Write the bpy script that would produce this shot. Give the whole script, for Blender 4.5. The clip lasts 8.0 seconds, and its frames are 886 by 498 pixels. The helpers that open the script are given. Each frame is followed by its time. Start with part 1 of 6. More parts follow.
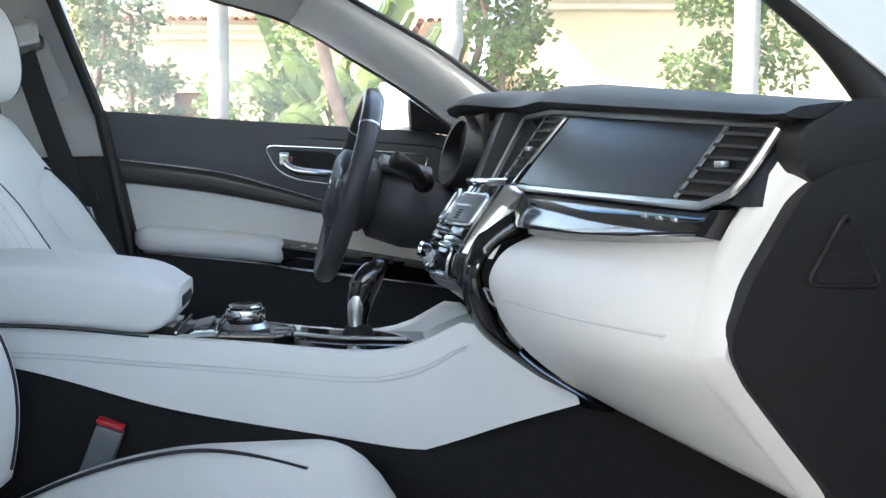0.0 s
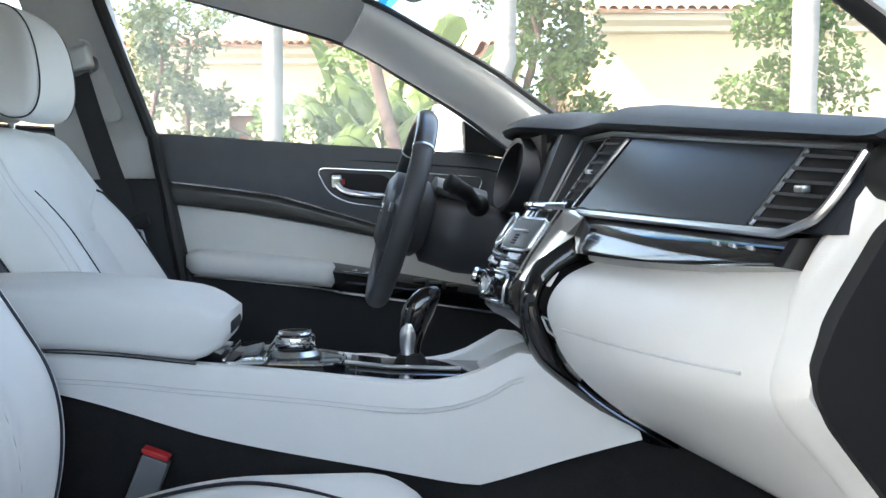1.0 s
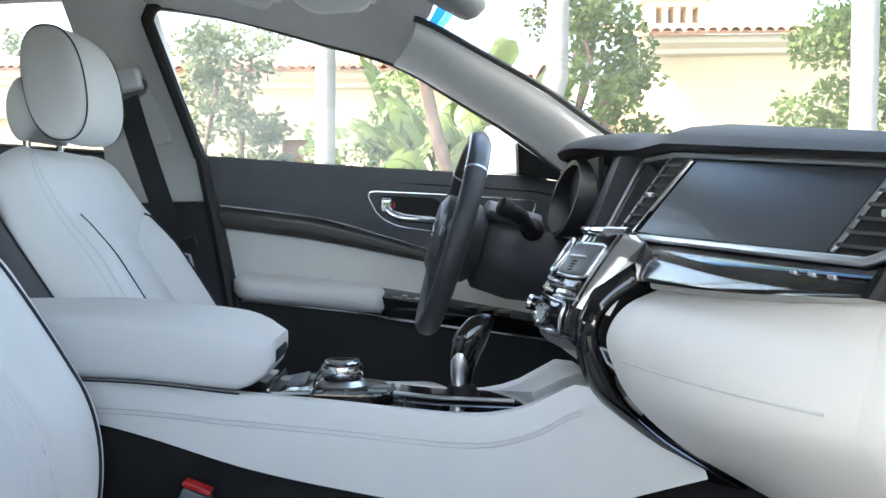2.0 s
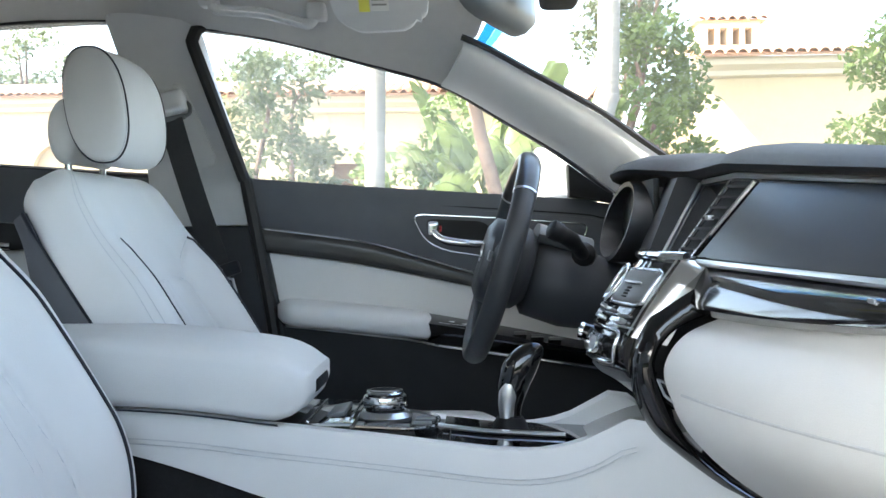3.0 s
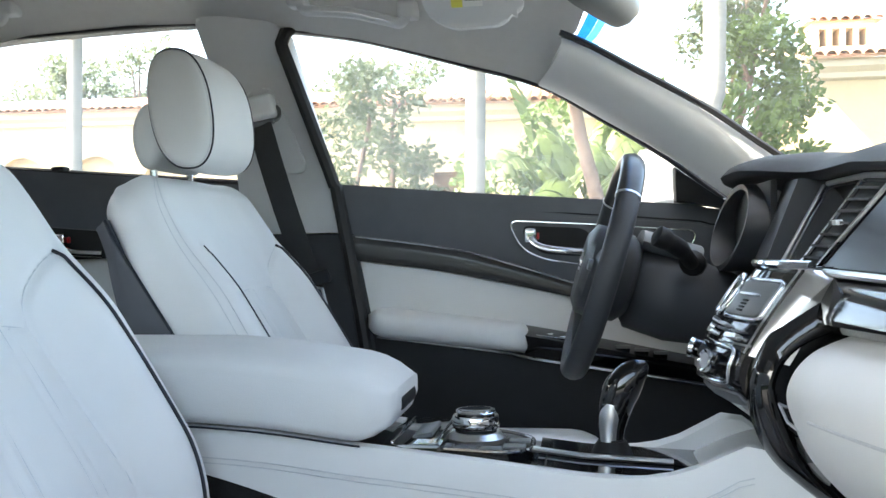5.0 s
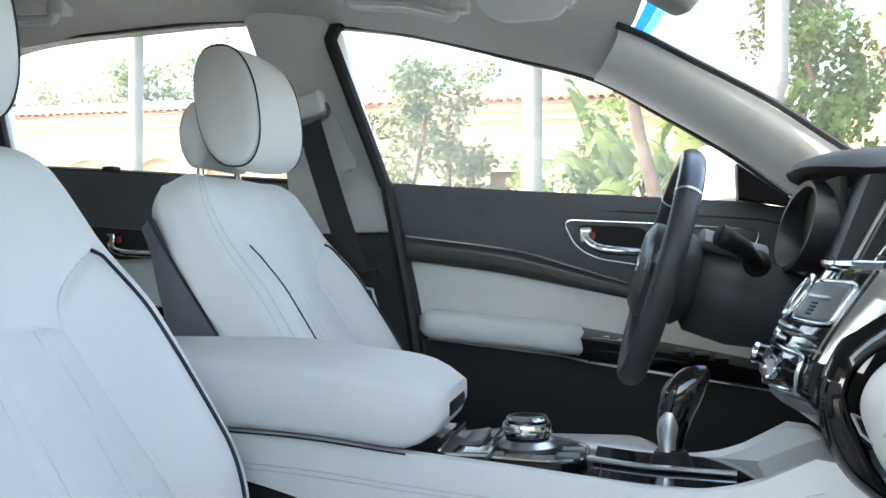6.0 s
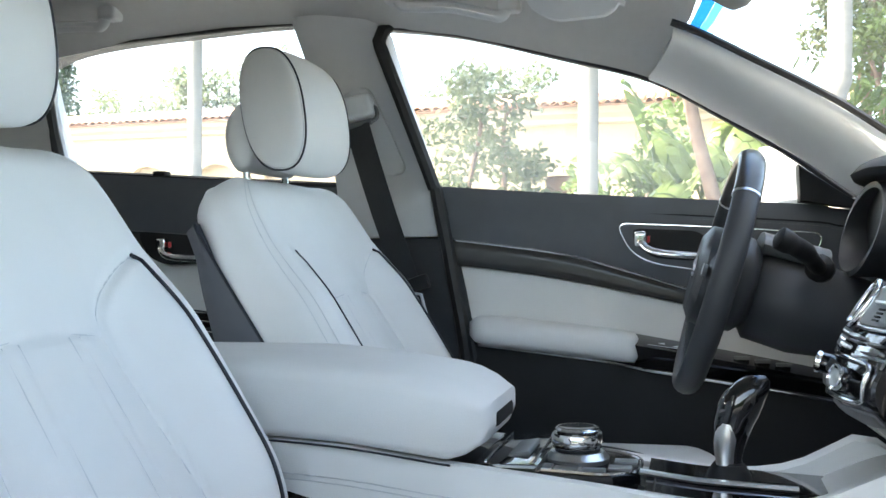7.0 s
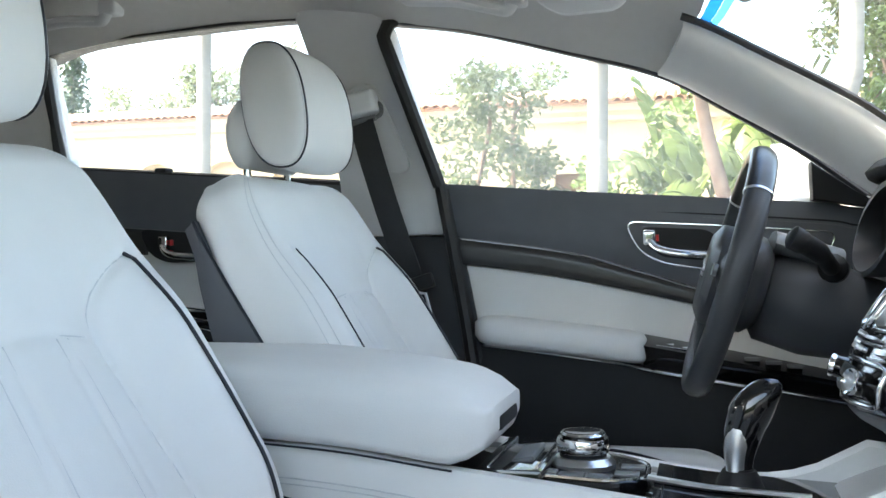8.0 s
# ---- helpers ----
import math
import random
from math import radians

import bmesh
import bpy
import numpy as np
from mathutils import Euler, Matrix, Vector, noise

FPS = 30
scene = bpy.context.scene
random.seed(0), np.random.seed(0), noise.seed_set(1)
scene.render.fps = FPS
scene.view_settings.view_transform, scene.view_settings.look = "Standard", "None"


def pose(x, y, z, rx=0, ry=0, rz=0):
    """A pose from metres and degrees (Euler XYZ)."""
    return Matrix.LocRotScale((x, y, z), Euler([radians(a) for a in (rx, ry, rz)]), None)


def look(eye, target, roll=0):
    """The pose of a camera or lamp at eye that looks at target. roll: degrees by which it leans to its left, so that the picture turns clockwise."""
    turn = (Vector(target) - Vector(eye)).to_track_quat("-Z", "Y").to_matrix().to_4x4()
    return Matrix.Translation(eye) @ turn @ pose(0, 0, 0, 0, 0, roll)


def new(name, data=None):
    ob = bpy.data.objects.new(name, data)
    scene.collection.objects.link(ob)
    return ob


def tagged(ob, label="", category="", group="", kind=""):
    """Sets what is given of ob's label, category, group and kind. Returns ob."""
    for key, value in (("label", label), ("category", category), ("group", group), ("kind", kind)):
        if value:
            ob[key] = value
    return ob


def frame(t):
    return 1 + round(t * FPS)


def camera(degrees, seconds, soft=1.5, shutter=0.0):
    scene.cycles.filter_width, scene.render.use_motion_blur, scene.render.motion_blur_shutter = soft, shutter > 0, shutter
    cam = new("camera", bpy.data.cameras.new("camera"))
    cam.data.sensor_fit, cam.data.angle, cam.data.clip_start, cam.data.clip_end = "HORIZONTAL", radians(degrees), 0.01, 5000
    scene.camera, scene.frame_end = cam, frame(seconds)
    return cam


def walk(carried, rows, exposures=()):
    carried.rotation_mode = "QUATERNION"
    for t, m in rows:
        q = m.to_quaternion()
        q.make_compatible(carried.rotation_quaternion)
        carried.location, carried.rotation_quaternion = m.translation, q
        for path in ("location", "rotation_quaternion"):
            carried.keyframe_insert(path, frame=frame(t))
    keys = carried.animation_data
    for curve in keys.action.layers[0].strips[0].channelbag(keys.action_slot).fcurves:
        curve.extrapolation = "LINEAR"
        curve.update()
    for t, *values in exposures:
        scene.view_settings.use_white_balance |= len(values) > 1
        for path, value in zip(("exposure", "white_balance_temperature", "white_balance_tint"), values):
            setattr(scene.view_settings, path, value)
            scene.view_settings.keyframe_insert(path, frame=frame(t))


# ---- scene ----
cam = camera(47.0, 8.0)
METRES, EYE, TILT, LEAN, TURN = 8.0, 1.5, 0.0, 0.0, 0.0
PATH = [
    (0, (0.555, -1.478, 0.903), (0.78, 0.502, 0.726), -0.7),
    (0.5, (0.553, -1.453, 0.904), (0.733, 0.533, 0.748), -0.6),
    (1, (0.554, -1.427, 0.904), (0.68, 0.565, 0.772), -0.6),
    (1.5, (0.554, -1.399, 0.904), (0.631, 0.597, 0.796), -0.6),
    (3, (0.559, -1.311, 0.904), (0.488, 0.687, 0.866), -0.6),
    (3.5, (0.56, -1.286, 0.903), (0.447, 0.711, 0.883), -0.7),
    (4, (0.561, -1.259, 0.904), (0.397, 0.734, 0.883), -0.7),
    (4.5, (0.562, -1.238, 0.903), (0.348, 0.75, 0.882), -0.7),
    (6, (0.564, -1.167, 0.901), (0.186, 0.796, 0.883), -0.7),
    (6.5, (0.566, -1.145, 0.9), (0.136, 0.808, 0.884), -0.8),
    (7, (0.568, -1.13, 0.9), (0.082, 0.81, 0.893), -0.8),
    (7.5, (0.569, -1.111, 0.901), (0.063, 0.824, 0.891), -0.8),
    (8, (0.568, -1.098, 0.901), (0.064, 0.838, 0.89), -0.7),
]
walk(cam, [(t, look(eye, target, roll)) for t, eye, target, roll in PATH], exposures=((0, 3.2, 6800, 6), (8, 3.3, 7050, 5)))

# ---- world, sun, exposure ----
world = bpy.data.worlds.new("World")
scene.world = world
world.use_nodes = True
wn = world.node_tree
wn.nodes.clear()
w_out = wn.nodes.new("ShaderNodeOutputWorld")
w_bg = wn.nodes.new("ShaderNodeBackground")
w_sky = wn.nodes.new("ShaderNodeTexSky")
w_sky.sky_type, w_sky.sun_disc = "NISHITA", False
w_sky.sun_elevation, w_sky.sun_rotation = radians(47.1), radians(-105.8)
w_sky.air_density, w_sky.dust_density, w_sky.ozone_density = 1.0, 3.5, 1.0
w_bg.inputs["Strength"].default_value = 0.15
wn.links.new(w_sky.outputs[0], w_bg.inputs[0])
wn.links.new(w_bg.outputs[0], w_out.inputs[0])
sun = new("sun", bpy.data.lights.new("sun", "SUN"))
sun.data.energy, sun.data.angle, sun.data.color = 4.0, radians(0.6), (1.0, 0.95, 0.87)
sun.matrix_world = look((-8.5, -2.4, 9.5), (0, 0, 0))


# ---- materials ----
def make_mat(name, base, rough=0.5, metal=0.0, var=0.06, scale=30.0, bump=0.0, bscale=300.0, coat=0.0,
             island=0.0, rnd=0.0, spec=0.5, sheen=0.0, trans=0.0, sub=0.0, detail=6.0, stretch=(1, 1, 1)):
    m = bpy.data.materials.new(name)
    m.use_nodes = True
    nt = m.node_tree
    b = nt.nodes["Principled BSDF"]
    b.inputs["Roughness"].default_value = rough
    b.inputs["Metallic"].default_value = metal
    b.inputs["Specular IOR Level"].default_value = spec
    b.inputs["Coat Weight"].default_value = coat
    b.inputs["Coat Roughness"].default_value = 0.04
    b.inputs["Sheen Weight"].default_value = sheen
    b.inputs["Transmission Weight"].default_value = trans
    tc = nt.nodes.new("ShaderNodeTexCoord")
    mp = nt.nodes.new("ShaderNodeMapping")
    mp.inputs["Scale"].default_value = stretch
    nt.links.new(tc.outputs["Object"], mp.inputs[0])
    n1 = nt.nodes.new("ShaderNodeTexNoise")
    n1.inputs["Scale"].default_value, n1.inputs["Detail"].default_value = scale, detail
    nt.links.new(mp.outputs[0], n1.inputs["Vector"])
    n2 = nt.nodes.new("ShaderNodeTexNoise")
    n2.inputs["Scale"].default_value, n2.inputs["Detail"].default_value = scale * 0.13, 3
    nt.links.new(mp.outputs[0], n2.inputs["Vector"])
    add = nt.nodes.new("ShaderNodeMath")
    add.operation = "ADD"
    nt.links.new(n1.outputs[0], add.inputs[0])
    nt.links.new(n2.outputs[0], add.inputs[1])
    last = add
    if island or rnd:
        src = nt.nodes.new("ShaderNodeNewGeometry").outputs["Random Per Island"] if island else nt.nodes.new("ShaderNodeObjectInfo").outputs["Random"]
        mul = nt.nodes.new("ShaderNodeMath")
        mul.operation = "MULTIPLY_ADD"
        mul.inputs[1].default_value = (island or rnd)
        nt.links.new(src, mul.inputs[0])
        nt.links.new(add.outputs[0], mul.inputs[2])
        last = mul
    mr = nt.nodes.new("ShaderNodeMapRange")
    mr.inputs["From Min"].default_value = 0.6
    mr.inputs["From Max"].default_value = 1.4 + (island or rnd)
    nt.links.new(last.outputs[0], mr.inputs[0])
    mix = nt.nodes.new("ShaderNodeMix")
    mix.data_type = "RGBA"
    mix.inputs[6].default_value = (*[c * (1 - var) for c in base], 1)
    mix.inputs[7].default_value = (*[min(1, c * (1 + var)) for c in base], 1)
    nt.links.new(mr.outputs[0], mix.inputs[0])
    nt.links.new(mix.outputs[2], b.inputs["Base Color"])
    if bump:
        bn = nt.nodes.new("ShaderNodeTexNoise")
        bn.inputs["Scale"].default_value, bn.inputs["Detail"].default_value = bscale, 3
        nt.links.new(mp.outputs[0], bn.inputs["Vector"])
        bp = nt.nodes.new("ShaderNodeBump")
        bp.inputs["Strength"].default_value, bp.inputs["Distance"].default_value = bump, 0.002
        nt.links.new(bn.outputs[0], bp.inputs["Height"])
        nt.links.new(bp.outputs[0], b.inputs["Normal"])
    return m


LEATHER = make_mat("white_leather", (0.70, 0.70, 0.69), 0.48, var=0.035, scale=14, bump=0.16, bscale=700, spec=0.4)
STITCH = make_mat("grey_stitching", (0.56, 0.57, 0.58), 0.7, var=0.08, scale=200)
PIPING = make_mat("navy_piping", (0.012, 0.014, 0.022), 0.45, var=0.1)
DARKLEATHER = make_mat("charcoal_leather", (0.092, 0.099, 0.112), 0.52, var=0.12, scale=20, bump=0.12, bscale=800, spec=0.35)
RIMLEATHER = make_mat("black_rim_leather", (0.040, 0.042, 0.047), 0.45, var=0.12, scale=20, bump=0.12, bscale=800, spec=0.4)
SOFTBLACK = make_mat("soft_black_plastic", (0.030, 0.032, 0.037), 0.52, var=0.12, scale=20, bump=0.15, bscale=1200, spec=0.4)
DEEPBLACK = make_mat("matt_black_plastic", (0.009, 0.0095, 0.011), 0.6, var=0.2, scale=20, bump=0.2, bscale=900, spec=0.3)
GLOSSBLACK = make_mat("gloss_black_trim", (0.006, 0.006, 0.007), 0.08, var=0.2, coat=0.5)
PANELBLACK = make_mat("satin_dark_panel", (0.022, 0.025, 0.031), 0.30, var=0.08, scale=8)
CHROME = make_mat("bright_chrome", (0.78, 0.79, 0.80), 0.12, metal=1.0, var=0.03)
SATIN = make_mat("satin_silver", (0.66, 0.66, 0.66), 0.3, metal=1.0, var=0.03)
WOOD = make_mat("dark_wood_veneer", (0.026, 0.025, 0.024), 0.32, var=0.6, scale=34, coat=0.2, stretch=(0.25, 1, 2.2))
FABRIC = make_mat("grey_headliner", (0.52, 0.52, 0.51), 0.9, var=0.04, scale=60, bump=0.25, bscale=1500, sheen=0.15)
PILLAR = make_mat("grey_pillar_trim", (0.62, 0.63, 0.635), 0.8, var=0.03, scale=40, bump=0.2, bscale=1200, spec=0.3)
WEBBING = make_mat("seat_belt_webbing", (0.020, 0.021, 0.023), 0.75, var=0.2, scale=300, bump=0.3, bscale=700)
CARPET = make_mat("black_carpet", (0.012, 0.012, 0.013), 0.95, var=0.3, scale=300, bump=0.6, bscale=500)
SEAL = make_mat("black_rubber_seal", (0.012, 0.012, 0.013), 0.55, var=0.1)
WHITEPAINT = make_mat("white_car_paint", (0.80, 0.80, 0.79), 0.2, var=0.01, coat=1.0)
REDPLASTIC = make_mat("red_plastic", (0.45, 0.01, 0.015), 0.35, var=0.05)
GREYPLASTIC = make_mat("grey_plastic", (0.12, 0.125, 0.13), 0.4, var=0.05)
YELLOW = make_mat("yellow_label", (0.75, 0.72, 0.12), 0.6, var=0.03)
PAPER = make_mat("white_label", (0.75, 0.75, 0.72), 0.6, var=0.03)
INK = make_mat("grey_ink", (0.30, 0.30, 0.28), 0.7)
STUCCO = make_mat("cream_stucco", (0.66, 0.52, 0.33), 0.9, var=0.10, scale=6, bump=0.5, bscale=60)
# for the added light-blocking slab, dark enough to bounce little
SLABPAINT = make_mat("buff_slab_paint", (0.42, 0.39, 0.34), 0.8, var=0.05, scale=5, bump=0.3, bscale=60)
STUCCO_PALE = make_mat("pale_stucco_trim", (0.72, 0.63, 0.48), 0.9, var=0.08, scale=6, bump=0.4, bscale=60)
TILE = make_mat("terracotta_roof_tile", (0.45, 0.27, 0.18), 0.85, var=0.35, scale=4, rnd=0.8, bump=0.4, bscale=60)
DOORWOOD = make_mat("brown_timber_door", (0.16, 0.085, 0.045), 0.6, var=0.3, scale=8)
PALMBARK = make_mat("grey_palm_bark", (0.27, 0.25, 0.22), 0.9, var=0.22, scale=5, bump=0.7, bscale=25, stretch=(1, 1, 4))
REDBARK = make_mat("brown_bark", (0.19, 0.13, 0.10), 0.9, var=0.35, scale=9, bump=0.7, bscale=30)
LEAF = make_mat("shrub_leaves", (0.13, 0.185, 0.06), 0.5, var=0.5, scale=3, island=1.2, sub=0.1)
LEAF_OLIVE = make_mat("olive_leaves", (0.15, 0.175, 0.095), 0.55, var=0.45, scale=3, island=1.2)
LEAF_DARK = make_mat("cypress_leaves", (0.045, 0.075, 0.03), 0.6, var=0.4, scale=3, island=1.0)
BANANA = make_mat("banana_leaves", (0.17, 0.225, 0.075), 0.4, var=0.3, scale=3, island=0.8)
PAVING = make_mat("asphalt_drive", (0.06, 0.06, 0.059), 0.85, var=0.15, scale=3, bump=0.3, bscale=40)


def leaf_translucent(m, amount):
    nt = m.node_tree
    b = nt.nodes["Principled BSDF"]
    out = nt.nodes["Material Output"]
    tr = nt.nodes.new("ShaderNodeBsdfTranslucent")
    sh = nt.nodes.new("ShaderNodeMixShader")
    sh.inputs[0].default_value = amount
    nt.links.new(b.inputs["Base Color"].links[0].from_socket, tr.inputs[0])
    nt.links.new(b.outputs[0], sh.inputs[1])
    nt.links.new(tr.outputs[0], sh.inputs[2])
    nt.links.new(sh.outputs[0], out.inputs[0])


for leafy in (LEAF, LEAF_OLIVE, BANANA):
    leaf_translucent(leafy, 0.5)


def glass_mat(name, colour, ior=1.45):
    m = bpy.data.materials.new(name)
    m.use_nodes = True
    b = m.node_tree.nodes["Principled BSDF"]
    b.inputs["Base Color"].default_value = (*colour, 1)
    b.inputs["Roughness"].default_value = 0.0
    b.inputs["Transmission Weight"].default_value = 1.0
    b.inputs["IOR"].default_value = ior
    return m


def haze_over(m, amount):
    """Veiling haze put into a pane: a translucent mix that pales what lies behind."""
    nt = m.node_tree
    b = nt.nodes["Principled BSDF"]
    tr = nt.nodes.new("ShaderNodeBsdfTranslucent")
    tr.inputs[0].default_value = (0.93, 0.95, 0.92, 1)
    n = nt.nodes.new("ShaderNodeTexNoise")
    n.inputs["Scale"].default_value, n.inputs["Detail"].default_value = 5.0, 5
    mr = nt.nodes.new("ShaderNodeMapRange")
    mr.inputs["To Min"].default_value, mr.inputs["To Max"].default_value = amount * 0.7, amount * 1.3
    sh = nt.nodes.new("ShaderNodeMixShader")
    nt.links.new(n.outputs[0], mr.inputs[0])
    nt.links.new(mr.outputs[0], sh.inputs[0])
    nt.links.new(b.outputs[0], sh.inputs[1])
    nt.links.new(tr.outputs[0], sh.inputs[2])
    nt.links.new(sh.outputs[0], nt.nodes["Material Output"].inputs[0])


GLASS = glass_mat("window_glass", (0.97, 0.985, 0.97))
BLUEGLASS = glass_mat("blue_tint_glass", (0.015, 0.16, 0.45), 1.2)
BLUEGLASS_MID = glass_mat("mid_blue_tint_glass", (0.10, 0.42, 0.75), 1.2)
BLUEGLASS_PALE = glass_mat("pale_blue_tint_glass", (0.50, 0.78, 0.95), 1.2)
COATEDGLASS = glass_mat("coated_windscreen_glass", (0.98, 0.99, 0.98), 1.03)
# pale haze mixed into the glass to wash out the garden
haze_over(GLASS, 0.04)
haze_over(COATEDGLASS, 0.009)
# for the added wall behind the camera
DARKWALL = make_mat("dark_wall_green", (0.06, 0.08, 0.035), 0.9, var=0.4, scale=4, bump=0.8, bscale=20)
MIRROR = make_mat("mirror_glass", (0.85, 0.86, 0.88), 0.02, metal=1.0, var=0.0)


# ---- shaping helpers ----
def thing(name, at, label, category, group="", kind=""):
    ob = new(name)
    ob.location = at
    ob.empty_display_size = 0.05
    return tagged(ob, label, category, group, kind)


def finish(name, bm, material, angle=38):
    me = bpy.data.meshes.new(name)
    bmesh.ops.recalc_face_normals(bm, faces=bm.faces[:])
    bm.to_mesh(me)
    bm.free()
    me.materials.append(material)
    me.polygons.foreach_set("use_smooth", [True] * len(me.polygons))
    me.set_sharp_from_angle(angle=radians(angle))
    return me


def part(name, bm, material, parent, label="", angle=38):
    """One mesh, built in world places, under a thing or a part."""
    ob = new(name, finish(name, bm, material, angle))
    ob.parent = parent
    if parent.type == "EMPTY":
        ob.matrix_parent_inverse = Matrix.Translation(-parent.location)
    return tagged(ob, label)


def solo(name, bm, material, label, category, group="", kind="", angle=38):
    return tagged(new(name, finish(name, bm, material, angle)), label, category, group, kind)


def spl(pts, n):
    """Catmull-Rom curve through the points, n steps to a span."""
    p = [Vector(q) for q in pts]
    p = [2 * p[0] - p[1]] + p + [2 * p[-1] - p[-2]]
    out = []
    for i in range(1, len(p) - 2):
        for k in range(n):
            t = k / n
            out.append(0.5 * ((2 * p[i]) + (p[i + 1] - p[i - 1]) * t + (2 * p[i - 1] - 5 * p[i] + 4 * p[i + 1] - p[i + 2]) * t * t
                              + (3 * p[i] - p[i - 1] - 3 * p[i + 1] + p[i + 2]) * t ** 3))
    out.append(p[-2])
    return out


def curve_f(pts):
    """A smooth function through (x, value) points."""
    q = spl([(a, b, 0) for a, b in pts], 8)
    xs, zs = [v.x for v in q], [v.y for v in q]
    return lambda x: float(np.interp(x, xs, zs))


def loft(bm, rings, close=True, cap=True):
    rows = [[bm.verts.new(p) for p in r] for r in rings]
    n = len(rows[0])
    for a, b in zip(rows, rows[1:]):
        for i in range(n if close else n - 1):
            j = (i + 1) % n
            bm.faces.new((a[i], a[j], b[j], b[i]))
    if cap and close:
        bm.faces.new(rows[0])
        bm.faces.new(rows[-1])
    return rows


def tube(bm, pts, r, n=8, flat=1.0, side=None):
    """A round or flattened bar along points; r a number or one for each point."""
    pts = [Vector(p) for p in pts]
    rings = []
    up = Vector(side) if side else None
    for i, p in enumerate(pts):
        d = (pts[min(i + 1, len(pts) - 1)] - pts[max(i - 1, 0)]).normalized()
        if up is None:
            up = d.orthogonal().normalized()
        a = (up - d * up.dot(d)).normalized()
        b = d.cross(a)
        if side is None:
            up = a
        rr = r[i] if isinstance(r, (list, tuple)) else r
        rings.append([p + a * rr * math.cos(2 * math.pi * k / n) + b * rr * flat * math.sin(2 * math.pi * k / n) for k in range(n)])
    loft(bm, rings)


def torus(bm, c, axis, R, r, n=48, m=10, a0=0.0, a1=2 * math.pi):
    z = Vector(axis).normalized()
    x = z.orthogonal().normalized() if abs(z.y) > 0.9 else Vector((0, 1, 0))
    y = z.cross(x)
    full = a1 - a0 > 6.28
    rings = []
    for i in range(n if full else n + 1):
        t = a0 + (a1 - a0) * i / n
        d = x * math.cos(t) + y * math.sin(t)
        rings.append([Vector(c) + d * (R + r * math.cos(2 * math.pi * k / m)) + z * r * math.sin(2 * math.pi * k / m) for k in range(m)])
    if full:
        rows = loft(bm, rings, cap=False)
        a, b = rows[-1], rows[0]
        for i in range(m):
            j = (i + 1) % m
            bm.faces.new((a[i], a[j], b[j], b[i]))
    else:
        loft(bm, rings)


def lathe(bm, prof, c, axis=(0, 0, 1), n=32):
    z = Vector(axis).normalized()
    x = z.orthogonal().normalized()
    y = z.cross(x)
    loft(bm, [[Vector(c) + z * h + (x * math.cos(2 * math.pi * k / n) + y * math.sin(2 * math.pi * k / n)) * max(r, 1e-4) for k in range(n)] for r, h in prof])


def rbox(bm, x0, x1, y0, y1, z0, z1, bev=0.004, seg=2, rot=None):
    made = bmesh.ops.create_cube(bm, size=1.0, matrix=Matrix.LocRotScale(((x0 + x1) / 2, (y0 + y1) / 2, (z0 + z1) / 2), None, (x1 - x0, y1 - y0, z1 - z0)))
    vs = made["verts"]
    if bev:
        es = list({e for v in vs for e in v.link_edges})
        got = bmesh.ops.bevel(bm, geom=es, offset=bev, segments=seg, profile=0.6, affect="EDGES")
        vs = list({v for f in got["faces"] for v in f.verts} | {v for v in vs if v.is_valid})
    if rot:
        c = Vector(((x0 + x1) / 2, (y0 + y1) / 2, (z0 + z1) / 2))
        bmesh.ops.transform(bm, matrix=Matrix.Translation(c) @ rot @ Matrix.Translation(-c), verts=vs)


def plate(bm, outline, y0, y1, bev=0.003, seg=2, lift=None):
    """A board whose outline lies in x and z, from y0 to y1. lift(x, z) shifts it in y."""
    lift = lift or (lambda x, z: 0.0)
    a = [bm.verts.new((x, y0 + lift(x, z), z)) for x, z in outline]
    b = [bm.verts.new((x, y1 + lift(x, z), z)) for x, z in outline]
    f0, f1 = bm.faces.new(a), bm.faces.new(b)
    n = len(a)
    for i in range(n):
        bm.faces.new((a[i], a[(i + 1) % n], b[(i + 1) % n], b[i]))
    if bev:
        bmesh.ops.bevel(bm, geom=list(f0.edges) + list(f1.edges), offset=bev, segments=seg, profile=0.6, affect="EDGES")


def band(bm, top, low, x0, x1, y0, y1, n=24, crown=0.0, lean=None):
    """A strip along x between two height functions; y0 is the inner side, which bulges by crown."""
    lean = lean or (lambda x, z: 0.0)
    rings = []
    for i in range(n + 1):
        x = x0 + (x1 - x0) * i / n
        a, b = top(x), low(x)
        ring = [(x, y1 + lean(x, a), a)]
        for k in range(7):
            u = k / 6
            z = a + (b - a) * u
            e = crown * (1 - (2 * u - 1) ** 4)
            ring.append((x, y0 - e + lean(x, z), z))
        ring.append((x, y1 + lean(x, b), b))
        rings.append(ring)
    loft(bm, rings)


def rounded(pts, r, n=5):
    """Outline with rounded corners (2D)."""
    out = []
    m = len(pts)
    for i in range(m):
        p, a, b = Vector(pts[i]), Vector(pts[i - 1]), Vector(pts[(i + 1) % m])
        ra = min(r, (a - p).length * 0.45)
        rb = min(r, (b - p).length * 0.45)
        s, e = p + (a - p).normalized() * ra, p + (b - p).normalized() * rb
        for k in range(n + 1):
            t = k / n
            q = s * (1 - t) ** 2 + p * 2 * t * (1 - t) + e * t * t
            out.append((q.x, q.y))
    return out


